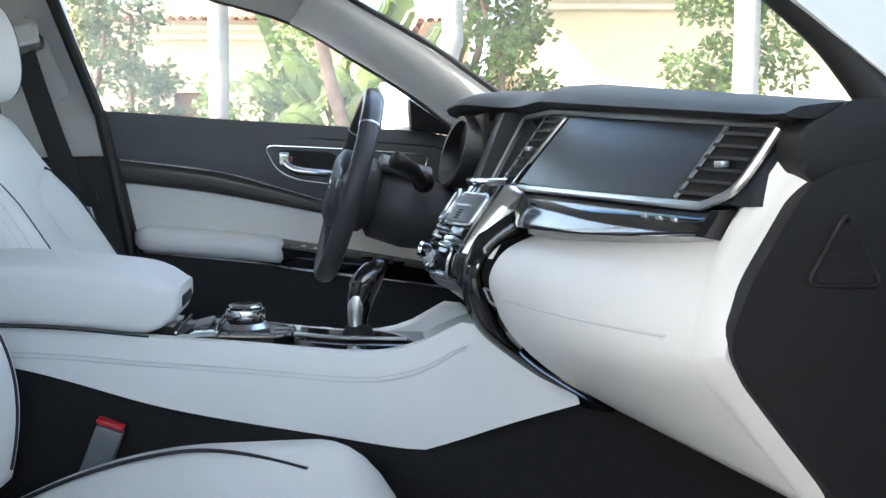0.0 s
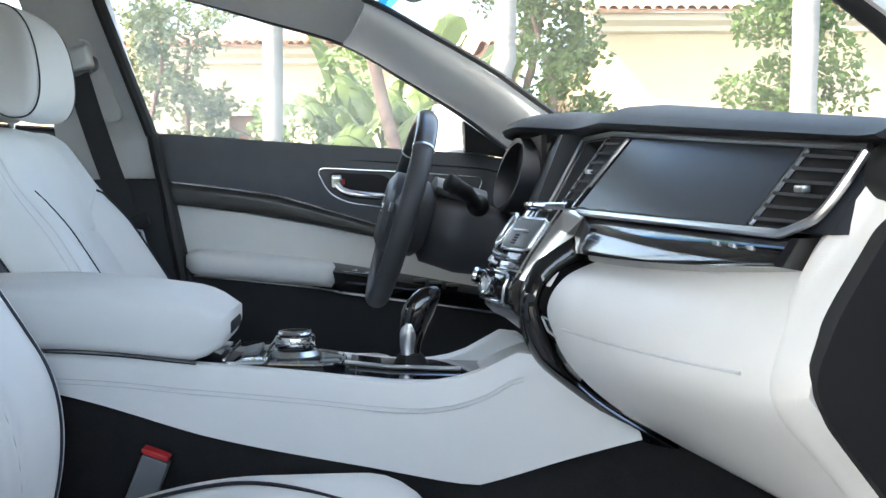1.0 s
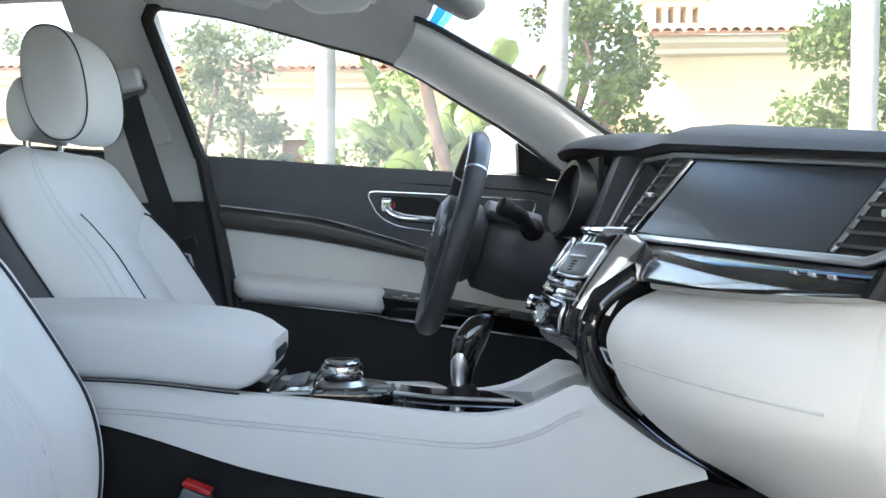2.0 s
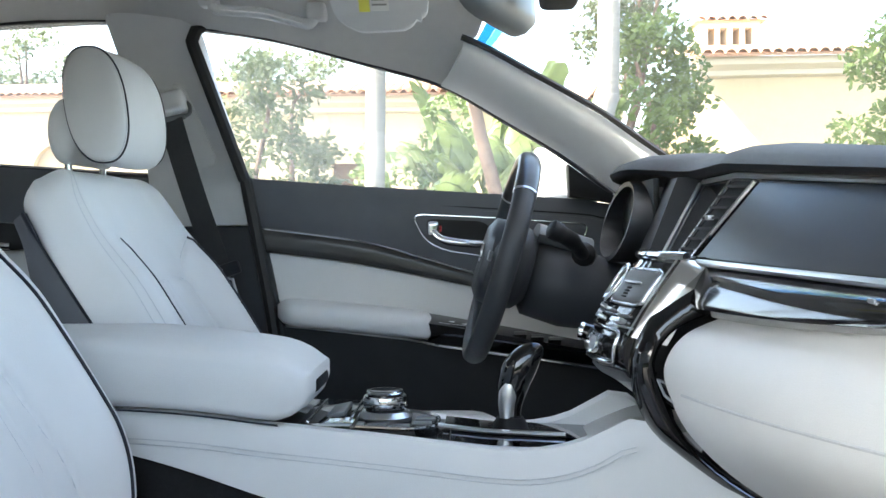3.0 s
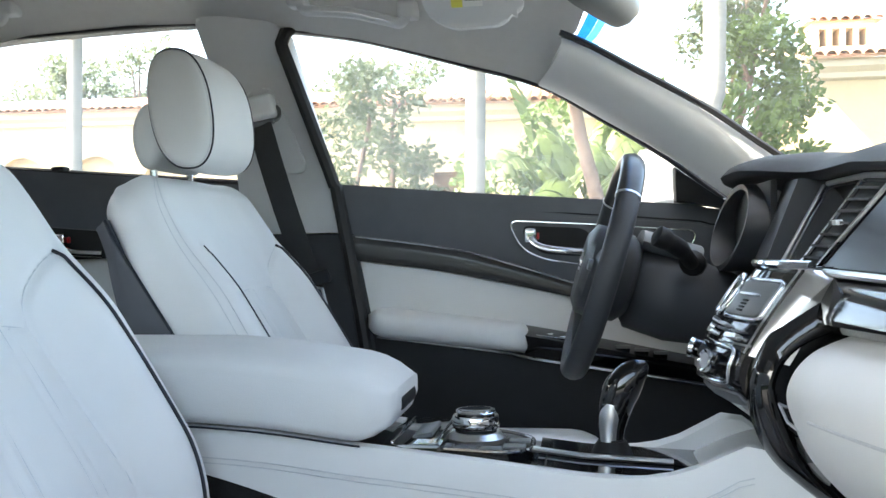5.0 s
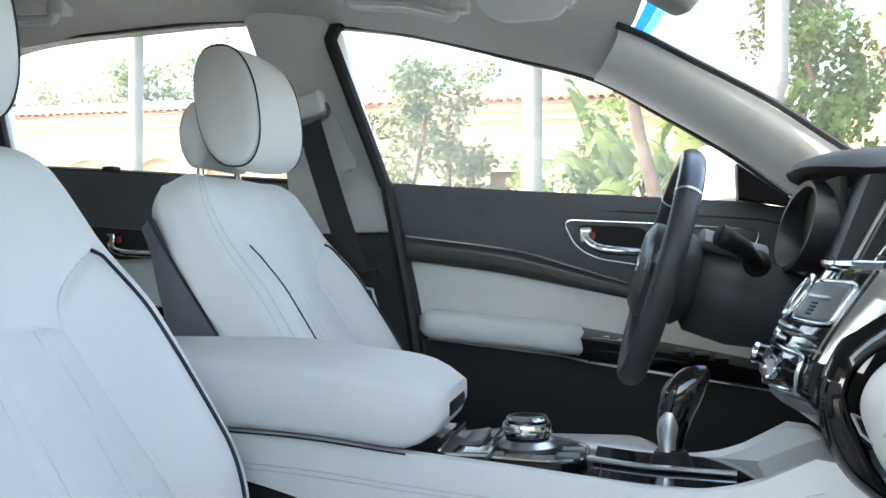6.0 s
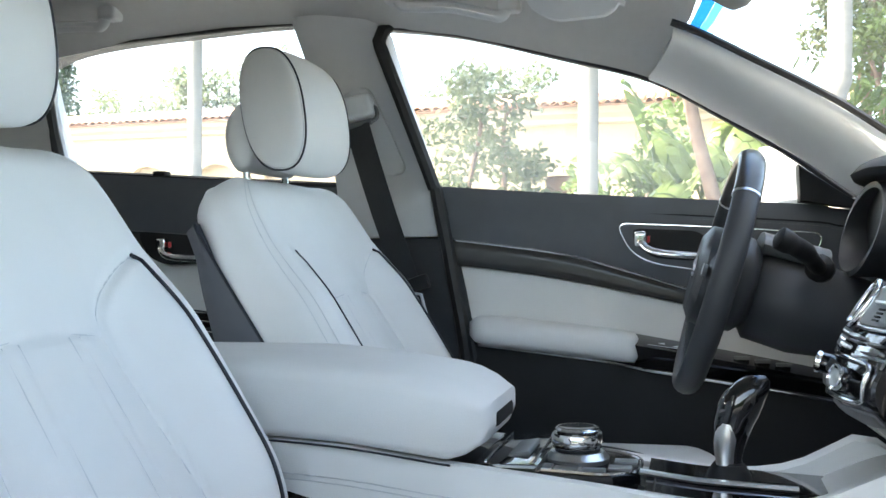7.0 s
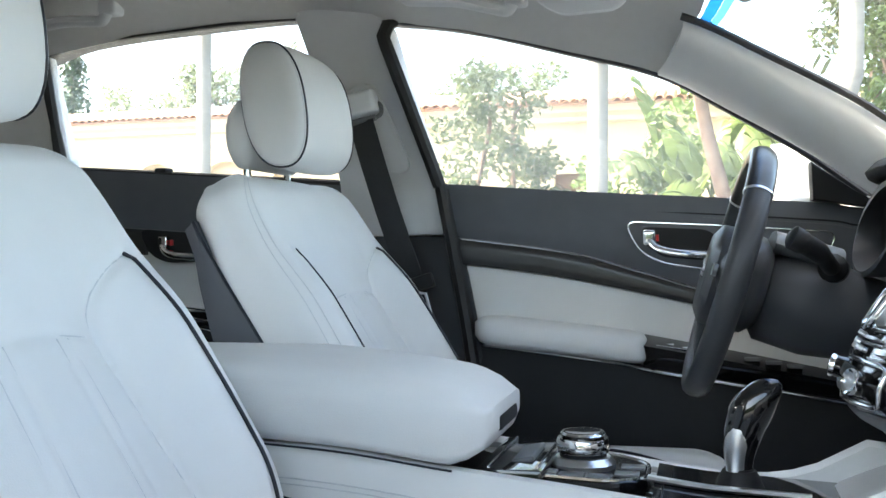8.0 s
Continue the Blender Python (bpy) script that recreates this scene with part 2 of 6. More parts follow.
# ---- the car's shell ----
SILL = curve_f([(-1.1, 1.085), (-0.665, 1.059), (-0.12, 1.019), (0.088, 1.012), (0.316, 0.994), (0.744, 0.964), (0.82, 0.953), (1.1, 0.93)])
WTOP = curve_f([(-0.9, 1.20), (-0.72, 1.275), (-0.60, 1.30), (-0.40, 1.312), (-0.17, 1.318), (0.0, 1.302), (0.152, 1.279), (0.332, 1.231), (0.489, 1.185), (0.612, 1.116), (0.735, 1.041), (0.82, 0.978), (0.9, 0.92)])


def side_y(z):
    """How far the cabin's side lies from the middle at a height."""
    return float(np.interp(z, [0.3, 0.6, 0.95, 1.02, 1.32, 1.4], [0.74, 0.755, 0.755, 0.745, 0.655, 0.60]))


def sheer(y):
    """The windscreen's frame stands further forward at the passenger's side."""
    return 0.17 * (0.66 - y) / 1.32


def roof_point(x, y):
    """The lining's underside: x along the driver's side, y from side to side."""
    crown = 1.385 - 0.05 * max(0, x) - 0.30 * max(0, x - 0.25) ** 1.5 - 0.09 * max(0, -x - 0.5) ** 1.5
    edge = max(WTOP(x), 1.16 if x < -0.6 else 0)
    u = (1 - min(1, abs(y) / 0.662)) ** (1 / 1.15)
    f = max(0.0, min(1.0, (x + 0.1) / 0.59))
    bow = 0.05 * f * (1 - (y / 0.662) ** 2) + 0.045 * f ** 3 * min(1, (0.662 - abs(y)) / 0.08)
    return Vector((x + f * sheer(y) + bow, y, edge + (crown - edge) * (1 - (1 - u) ** 4.5)))


def headliner():
    """Roof lining that turns down to the side windows, with the windscreen's header."""
    bm = bmesh.new()
    rings = []
    ys = [0.662 - 0.662 * (k / 12) ** 1.15 for k in range(13)]
    ys = ys + [-y for y in ys[::-1][1:]]
    for x in (-1.3, -1.1, -0.9, -0.7, -0.5, -0.3, -0.1, 0.05, 0.15, 0.25, 0.35, 0.42, 0.46, 0.492):
        ring = [roof_point(x, y) for y in ys]
        top = ring[12].z + 0.03
        rings.append(ring + [Vector((p.x, p.y * 1.02, top if abs(p.y) < 0.6 else top - 0.03)) for p in (ring[-1], ring[18], ring[12], ring[6], ring[0])])
    loft(bm, rings)
    return solo("ceiling", bm, FABRIC, "light grey woven fabric roof lining", "ceiling", kind="structure", angle=50)


headliner()


def a_pillar(s):
    """Slim trim from the roof corner down to the dashboard, between side window and windscreen."""
    name = "pillar_trim"
    bm = bmesh.new()
    rings = []
    for i in range(17):
        x = 0.488 + (0.90 - 0.488) * i / 16
        z = WTOP(x)
        off = 0.0 if s > 0 else 0.17
        lo = Vector((x + off, s * 0.663, z))
        hi = Vector((x + off + 0.045, s * (0.575 + 0.03 * i / 16), z + 0.066 + 0.018 * (i / 16)))
        bulge = Vector((0.012, -s * 0.030, 0.0))
        ring = [lo.lerp(hi, k / 6) + bulge * (1 - (2 * k / 6 - 1) ** 2) for k in range(7)]
        ring += [hi + Vector((0.01, s * 0.06, 0.01)), lo + Vector((0.0, s * 0.03, 0.0))]
        rings.append(ring)
    loft(bm, rings)
    solo(name, bm, PILLAR, "light grey moulded windscreen pillar trim", "pillar trim", kind="structure")
    bm = bmesh.new()
    tube(bm, [(0.53 + (0 if s > 0 else 0.17) + 0.42 * i / 16, s * (0.566 + 0.03 * i / 16), WTOP(0.483 + 0.42 * i / 16) + 0.070 + 0.018 * i / 16) for i in range(17)], 0.006, 6)
    solo("trim", bm, SEAL, "black rubber windscreen edge seal", "seal", kind="structure")


a_pillar(1)
a_pillar(-1)
bm = bmesh.new()
tube(bm, spl([(0.30, -0.665, 1.275), (0.55, -0.667, 1.235), (0.76, -0.67, 1.150), (0.94, -0.672, 1.026), (1.012, -0.674, 0.946), (1.07, -0.676, 0.87)], 6), 0.017, 10)
solo("trim", bm, SEAL, "black rubber doorway seal", "seal", kind="structure")


def b_pillar(s):
    lean = lambda x, z: s * (side_y(z) - 0.70)
    bm = bmesh.new()
    y0, y1 = s * 0.69, s * 0.76
    plate(bm, rounded([(-0.165, 1.335), (0.006, 1.315), (0.036, 1.18), (0.062, 1.08), (0.110, 0.918), (-0.106, 0.918), (-0.110, 1.02), (-0.125, 1.18)], 0.02), y0, y1, 0.012, 3, lean)
    solo("pillar_trim", bm, PILLAR, "light grey centre pillar trim panel", "pillar trim", kind="structure")
    bm = bmesh.new()
    plate(bm, [(-0.106, 0.916), (0.12, 0.916), (0.17, 0.65), (0.21, 0.36), (-0.14, 0.36), (-0.11, 0.7)], s * 0.694, s * 0.76, 0.008, 2, lean)
    solo("pillar_trim", bm, SOFTBLACK, "black lower centre pillar trim", "pillar trim", kind="structure")


b_pillar(1)
b_pillar(-1)

# rear quarter, with the light pillar trim behind the rear window
for s in (1, -1):
    bm = bmesh.new()
    plate(bm, [(-0.712, 1.34), (-0.704, 1.055), (-0.702, 0.4), (-1.35, 0.4), (-1.35, 1.34)], s * 0.70, s * 0.77, 0.006, 2, lambda x, z: s * (side_y(z) - 0.715))
    solo("pillar_trim", bm, PILLAR, "light grey rear pillar trim", "pillar trim", kind="structure")

# floor and the ends of the cabin
bm = bmesh.new()
rbox(bm, -1.4, 1.45, -0.74, 0.74, 0.26, 0.30, 0.004)
solo("floor", bm, CARPET, "black carpeted car floor", "floor", kind="structure")
bm = bmesh.new()
rbox(bm, -1.46, -1.37, -0.76, 0.76, 0.26, 1.30, 0.004)
solo("wall_rear", bm, CARPET, "dark rear end of the cabin", "wall", kind="structure")
bm = bmesh.new()
rbox(bm, 1.30, 1.38, -0.80, 0.80, 0.26, 0.90, 0.004)
solo("wall_front", bm, DEEPBLACK, "black bulkhead behind the dashboard", "wall", kind="structure")


def windscreen():
    ys = np.linspace(-0.60, 0.60, 21)

    def edge(sd, v):
        """Along the inner edge of the pillar trim."""
        x = 0.488 + 0.46 * v
        return Vector((x + 0.065 + (0 if sd > 0 else 0.17), sd * (0.605 + 0.03 * v), WTOP(x) + 0.062 + 0.018 * v))

    def pt(y, v):
        a = roof_point(0.492, y) + Vector((0.012, 0, 0.004))
        b = Vector((1.20 + sheer(y) + 0.05 * (1 - (y / 0.6) ** 2), y * 1.12, 0.948))
        p = a.lerp(b, v) + Vector((0.003, 0, 0.006)) * math.sin(math.pi * v)
        return p.lerp(edge(1 if y > 0 else -1, v), (abs(y) / 0.6) ** 7)

    def pane(v0, v1, n):
        bm = bmesh.new()
        rings = []
        for i in range(n + 1):
            ring = [pt(y, v0 + (v1 - v0) * i / n) for y in ys]
            rings.append(ring + [p + Vector((0.002, 0, 0.004)) for p in ring[::-1]])
        loft(bm, rings)
        return bm

    ob = solo("windscreen", pane(0.075, 1.0, 12), COATEDGLASS, "clear laminated windscreen glass", "windscreen", kind="structure", angle=60)
    ob.visible_shadow = False
    for v0, v1, tint in ((0.0, 0.030, BLUEGLASS), (0.031, 0.052, BLUEGLASS_MID), (0.053, 0.074, BLUEGLASS_PALE)):
        ob = solo("windscreen_tint_band", pane(v0, v1, 3), tint, "blue tinted band along the windscreen's top", "windscreen", kind="structure", angle=60)
        ob.visible_shadow = False


windscreen()


# ---- driver's front door ----
CHROMELINE = curve_f([(0.09, 0.913), (0.116, 0.910), (0.315, 0.882), (0.45, 0.846), (0.564, 0.811), (0.70, 0.775), (0.86, 0.745)])
INSERT = curve_f([(0.09, 0.866), (0.126, 0.861), (0.314, 0.835), (0.549, 0.786), (0.70, 0.752), (0.86, 0.722)])
LOWLINE = curve_f([(0.10, 0.718), (0.182, 0.712), (0.445, 0.680), (0.777, 0.628), (0.9, 0.606)])


def door_lean(x, z):
    return side_y(z) - 0.755


def front_door():
    d = thing("door_1", (0.45, 0.80, 0.35), "closed front car door with charcoal upper, wood strip and white leather insert", "car door", kind="structure")
    bm = bmesh.new()
    band(bm, SILL, lambda x: CHROMELINE(x) + 0.002, 0.095, 0.95, 0.752, 0.80, 40, 0.006, door_lean)
    up = part("upper_panel", bm, DARKLEATHER, d, "charcoal padded upper panel")
    # crease drawn as a black tube, its shade put into the colour
    bm = bmesh.new()
    tube(bm, [(x, 0.7475, SILL(x) - 0.030) for x in np.linspace(0.10, 0.93, 60)], 0.0016, 5)
    part("crease", bm, DEEPBLACK, up)
    for dz, nm in ((0.052, "stitch_line"),):
        bm = bmesh.new()
        for x in np.arange(0.56, 0.92, 0.008):
            tube(bm, [(x, 0.7465, SILL(x) - 0.036), (x + 0.005, 0.7465, SILL(x + 0.005) - 0.036)], 0.0009, 4)
        part(nm, bm, GREYPLASTIC, up)
    bm = bmesh.new()
    band(bm, lambda x: CHROMELINE(x) - 0.002, lambda x: INSERT(x) + 0.001, 0.105, 0.93, 0.749, 0.80, 40, 0.004, door_lean)
    part("wood_strip", bm, WOOD, d, "dark polished wood veneer strip")
    bm = bmesh.new()
    tube(bm, [(x, 0.747, CHROMELINE(x)) for x in np.linspace(0.103, 0.93, 60)], 0.0019, 6)
    part("chrome_strip", bm, CHROME, d, "thin bright chrome strip")
    bm = bmesh.new()
    band(bm, lambda x: INSERT(x) - 0.001, lambda x: LOWLINE(x) + 0.002, 0.118, 0.93, 0.757, 0.80, 40, -0.004, door_lean)
    part("insert", bm, LEATHER, d, "white leather door insert")
    # padded armrest
    bm = bmesh.new()
    rings = []
    for i in range(25):
        u = i / 24
        x = 0.150 + 0.318 * u
        swell = math.sqrt(max(0.0, 1 - (1 - min(1, u * 7)) ** 2)) * math.sqrt(max(0.0, 1 - (1 - min(1, (1 - u) * 9)) ** 2))
        zc = LOWLINE(x) + 0.002 + 0.026 + 0.004 * u
        rings.append([(x, 0.735 + 0.047 * swell * math.cos(a) * -1 if math.cos(a) > 0 else 0.77, zc + 0.028 * (0.45 + 0.55 * swell) * math.copysign(abs(math.sin(a)) ** 0.55, math.sin(a)))
                      for a in [2 * math.pi * k / 20 for k in range(20)]])
    loft(bm, rings)
    part("armrest", bm, LEATHER, d, "white padded leather armrest", angle=60)
    # gloss switch panel that carries on from the armrest
    bm = bmesh.new()
    rings = []
    for i in range(21):
        u = i / 20
        x = 0.455 + 0.45 * u
        z = LOWLINE(x) + 0.046 - 0.010 * u
        y = 0.705 + 0.03 * u
        rings.append([(x, 0.775, z + 0.012), (x, y + 0.02, z + 0.003), (x, y, z - 0.006), (x, y + 0.014, z - 0.030), (x, y + 0.022, LOWLINE(x)), (x, 0.775, LOWLINE(x))])
    loft(bm, rings)
    sw = part("switch_panel", bm, GLOSSBLACK, d, "gloss black switch panel")
    for k, x in enumerate((0.495, 0.530, 0.640, 0.675, 0.71)):
        bm = bmesh.new()
        z = LOWLINE(x) + 0.046
        rbox(bm, x - 0.013, x + 0.013, 0.726, 0.744, z - 0.004, z + 0.0015, 0.001)
        part("window_switch", bm, SATIN if k < 2 else GREYPLASTIC, sw)
    bm = bmesh.new()
    o = [(0.478, 0.716), (0.478, 0.748), (0.548, 0.750), (0.548, 0.720)]
    tube(bm, [(x, y, LOWLINE(x) + 0.0445 + (y - 0.725) * 0.18) for x, y in o + o[:1]], 0.0013, 6)
    part("switch_outline", bm, CHROME, sw, "thin chrome outline")
    bm = bmesh.new()
    tube(bm, [(x, 0.742 - 0.034 * min(1, max(0, (x - 0.40) * 12)) * (1 - max(0, x - 0.5) * 1.4), LOWLINE(x) - 0.002) for x in np.linspace(0.165, 0.9, 70)], 0.0026, 6)
    part("chrome_strip", bm, CHROME, d, "thin bright chrome strip")
    bm = bmesh.new()
    band(bm, lambda x: LOWLINE(x) - 0.004, lambda x: 0.34, 0.155, 0.95, 0.752, 0.80, 36, 0.012, lambda x, z: side_y(z) - 0.755 - 0.02 * max(0, 0.55 - z))
    part("lower_panel", bm, DEEPBLACK, d, "black moulded lower panel")
    # handle plate with its bright outline
    o = rounded([(0.424, 0.936), (0.60, 0.926), (0.782, 0.912), (0.752, 0.853), (0.62, 0.842), (0.49, 0.862), (0.448, 0.884)], 0.022)
    bm = bmesh.new()
    plate(bm, o, 0.7405, 0.756, 0.003)
    pl = part("handle_plate", bm, DARKLEATHER, d)
    bm = bmesh.new()
    pts = [(x, 0.7395, z) for x, z in o]
    tube(bm, pts + pts[:1], 0.0018, 6)
    part("chrome_outline", bm, CHROME, pl, "thin chrome outline")
    bm = bmesh.new()
    cup = rounded([(0.452, 0.926), (0.566, 0.920), (0.586, 0.904), (0.588, 0.876), (0.560, 0.866), (0.49, 0.872), (0.456, 0.897)], 0.014)
    plate(bm, cup, 0.7375, 0.742, 0.002)
    part("handle_cup", bm, DEEPBLACK, pl, "black recessed cup")
    bm = bmesh.new()
    tube(bm, spl([(0.468, 0.730, 0.905), (0.480, 0.722, 0.890), (0.505, 0.716, 0.882), (0.540, 0.716, 0.878), (0.570, 0.724, 0.876)], 6),
         [0.0105, 0.0105, 0.0105, 0.010, 0.0095] + [0.0088] * 20, 12, flat=0.75)
    h = part("handle", bm, CHROME, pl, "bright chrome pull handle")
    bm = bmesh.new()
    rbox(bm, 0.456, 0.479, 0.720, 0.736, 0.893, 0.921, 0.006, 3)
    part("lock_button", bm, CHROME, h, "chrome lock lever")
    bm = bmesh.new()
    rbox(bm, 0.480, 0.484, 0.728, 0.736, 0.900, 0.912, 0.0015)
    part("red_mark", bm, REDPLASTIC, h, "red lock mark")
    # speaker-side wedge at the mirror
    bm = bmesh.new()
    plate(bm, [(0.735, 1.030), (0.738, 0.966), (0.90, 0.945), (0.86, 0.945), (0.812, 0.975)], 0.69, 0.745, 0.003, 2, lambda x, z: side_y(z) - 0.735)
    part("mirror_sail", bm, DEEPBLACK, d, "black corner cover")
    # glass, frame seal and outer skin
    bm = bmesh.new()
    xs = np.linspace(0.06, 0.80, 30)
    rows = [[(x, side_y(SILL(x)) + 0.022, SILL(x) - 0.02) for x in xs]]
    for v in (0.5, 1.0):
        rows.append([(x, side_y(SILL(x) + (WTOP(x) - SILL(x)) * v) + 0.022, SILL(x) + (WTOP(x) + 0.012 - SILL(x)) * v) for x in xs])
    loft(bm, [r + [(a, b + 0.003, c) for a, b, c in r[::-1]] for r in rows])
    g = part("window", bm, GLASS, d, "clear side window glass", angle=70)
    g.visible_shadow = False
    bm = bmesh.new()
    band(bm, lambda x: WTOP(x) + 0.045, lambda x: WTOP(x) + 0.006, 0.0, 0.86, 0.672, 0.735, 30, 0.0, lambda x, z: side_y(z) - 0.655)
    part("window_frame", bm, SEAL, d, "black outer window frame")
    bm = bmesh.new()
    path = [(x, side_y(WTOP(x)) + 0.004, WTOP(x) + 0.004) for x in np.linspace(0.83, 0.03, 50)]
    path += [(0.014, side_y(1.29) - 0.010, 1.294), (0.008, side_y(1.27) - 0.024, 1.272)]
    path += [(0.012 + 0.078 * v, side_y(1.26 - 0.26 * v) - 0.030, 1.262 - 0.255 * v) for v in np.linspace(0, 1, 8)]
    tube(bm, path, [0.007] * 50 + [0.013] * 10, 8)
    part("window_seal", bm, SEAL, d, "black rubber window seal")
    bm = bmesh.new()
    tube(bm, [(0.088, 0.735, 1.01), (0.108, 0.738, 0.90), (0.132, 0.740, 0.76), (0.150, 0.738, 0.64), (0.175, 0.72, 0.45)], 0.013, 8)
    part("door_edge_seal", bm, SEAL, d, "black rubber door seal")
    bm = bmesh.new()
    band(bm, lambda x: SILL(x) - 0.012, lambda x: 0.25, 0.06, 1.0, 0.93, 0.805, 20, -0.04, lambda x, z: 0.0)
    part("outer_skin", bm, WHITEPAINT, d, "white painted outer skin")
    return d


front_door()


def rear_door():
    d = thing("door_2", (-0.4, 0.80, 0.35), "closed rear car door with charcoal upper panel and white insert", "car door", kind="structure")
    lean = lambda x, z: side_y(z) - 0.755
    bm = bmesh.new()
    band(bm, SILL, lambda x: SILL(x) - 0.112, -0.70, -0.098, 0.750, 0.80, 30, 0.006, lean)
    part("upper_panel", bm, DARKLEATHER, d, "charcoal padded upper panel")
    bm = bmesh.new()
    tube(bm, [(x, 0.744, SILL(x) - 0.114) for x in np.linspace(-0.70, -0.10, 30)], 0.0026, 6)
    part("chrome_strip", bm, CHROME, d, "thin bright chrome strip")
    bm = bmesh.new()
    band(bm, lambda x: SILL(x) - 0.116, lambda x: SILL(x) - 0.165, -0.70, -0.535, 0.748, 0.80, 10, 0.003, lean)
    part("wood_strip", bm, WOOD, d, "dark polished wood veneer strip")
    bm = bmesh.new()
    band(bm, lambda x: SILL(x) - 0.167 + 0.05 * max(0, min(1, (x + 0.53) * 30)), lambda x: 0.775, -0.70, -0.098, 0.757, 0.80, 20, -0.003, lean)
    part("insert", bm, LEATHER, d, "white leather door insert")
    bm = bmesh.new()
    plate(bm, rounded([(-0.545, 0.938), (-0.36, 0.922), (-0.36, 0.872), (-0.48, 0.868), (-0.52, 0.885)], 0.02), 0.738, 0.754, 0.003)
    pl = part("handle_plate", bm, DEEPBLACK, d)
    bm = bmesh.new()
    tube(bm, spl([(-0.486, 0.728, 0.905), (-0.475, 0.720, 0.892), (-0.45, 0.715, 0.884), (-0.39, 0.72, 0.880)], 6), 0.0075, 10)
    h = part("handle", bm, CHROME, pl, "bright chrome pull handle")
    bm = bmesh.new()
    rbox(bm, -0.492, -0.472, 0.720, 0.736, 0.900, 0.922, 0.004)
    part("lock_button", bm, CHROME, h, "chrome lock lever")
    bm = bmesh.new()
    rbox(bm, -0.469, -0.465, 0.726, 0.736, 0.903, 0.915, 0.0015)
    part("red_mark", bm, REDPLASTIC, h, "red lock mark")
    bm = bmesh.new()
    rbox(bm, -0.66, -0.12, 0.70, 0.79, 0.745, 0.775, 0.008)
    ar = part("switch_panel", bm, GLOSSBLACK, d, "gloss black armrest switch panel")
    for k in range(3):
        bm = bmesh.new()
        tube(bm, [(-0.47 + 0.03 * k, 0.699, 0.80 - 0.022 * k - 0.012), (-0.30, 0.699, 0.78 - 0.022 * k - 0.012)], 0.002, 6)
        part("chrome_line", bm, CHROME, ar)
    bm = bmesh.new()
    band(bm, lambda x: 0.742, lambda x: 0.34, -0.70, -0.098, 0.745, 0.80, 12, 0.01, lean)
    part("lower_panel", bm, DEEPBLACK, d, "black moulded lower panel")
    bm = bmesh.new()
    xs = np.linspace(-0.72, -0.09, 24)
    rows = [[(x, side_y(SILL(x)) + 0.022, SILL(x) - 0.02) for x in xs]]
    for v in (0.5, 1.0):
        rows.append([(x, side_y(SILL(x) + (WTOP(x) - SILL(x)) * v) + 0.022, SILL(x) + (WTOP(x) + 0.012 - SILL(x)) * v) for x in xs])
    loft(bm, [r + [(a, b + 0.003, c) for a, b, c in r[::-1]] for r in rows])
    g = part("window", bm, GLASS, d, "clear side window glass", angle=70)
    g.visible_shadow = False
    bm = bmesh.new()
    band(bm, lambda x: WTOP(x) + 0.045, lambda x: WTOP(x) + 0.006, -0.75, -0.003, 0.672, 0.735, 30, 0.0, lambda x, z: side_y(z) - 0.655)
    part("window_frame", bm, SEAL, d, "black outer window frame")
    bm = bmesh.new()
    tube(bm, [(-0.704, side_y(1.06) - 0.01, 1.05), (-0.710, side_y(1.15) - 0.008, 1.15), (-0.706, side_y(1.29) - 0.004, 1.285)], 0.013, 8)
    tube(bm, [(x, side_y(WTOP(x)) + 0.004, WTOP(x) + 0.003) for x in np.linspace(-0.68, -0.16, 30)], 0.006, 6)
    part("window_seal", bm, SEAL, d, "black rubber window seal")
    bm = bmesh.new()
    tube(bm, [(x, 0.742, SILL(x) + 0.001) for x in np.linspace(-0.70, -0.098, 24)], 0.006, 6)
    part("sill_seal", bm, SEAL, d)
    bm = bmesh.new()
    rbox(bm, -0.495, -0.468, 0.715, 0.745, SILL(-0.48) + 0.002, SILL(-0.48) + 0.012, 0.004)
    part("blind_hook", bm, DEEPBLACK, d, "small black sunblind hook")
    bm = bmesh.new()
    band(bm, lambda x: SILL(x) - 0.012, lambda x: 0.25, -1.3, 0.05, 0.93, 0.805, 20, -0.04, lambda x, z: 0.0)
    part("outer_skin", bm, WHITEPAINT, d, "white painted outer skin")
    return d


rear_door()

# passenger's door, swung wide open
d3 = thing("door_3", (1.06, -0.80, 0.35), "wide open passenger door with charcoal and white trim", "car door", kind="structure")
swing = Matrix.Translation((1.06, -0.80, 0)) @ Matrix.Rotation(radians(-108), 4, "Z")


def swung(name, x0, x1, y0, y1, z0, z1, material):
    bm = bmesh.new()
    rbox(bm, x0, x1, y0, y1, z0, z1, 0.02, 3)
    bmesh.ops.transform(bm, matrix=swing, verts=bm.verts[:])
    part(name, bm, material, d3)


swung("panel", 0.0, 0.98, -0.02, 0.10, 0.32, 0.96, DARKLEATHER)
swung("insert", 0.12, 0.90, -0.035, -0.018, 0.66, 0.82, LEATHER)
swung("outer_skin", -0.02, 1.0, 0.10, 0.16, 0.28, 0.95, WHITEPAINT)
swung("window_frame", 0.93, 0.98, 0.05, 0.09, 0.95, 1.28, SEAL)

# ---- seats ----
SEAT_Y, SEAT_GAP = 0.388, 0.775


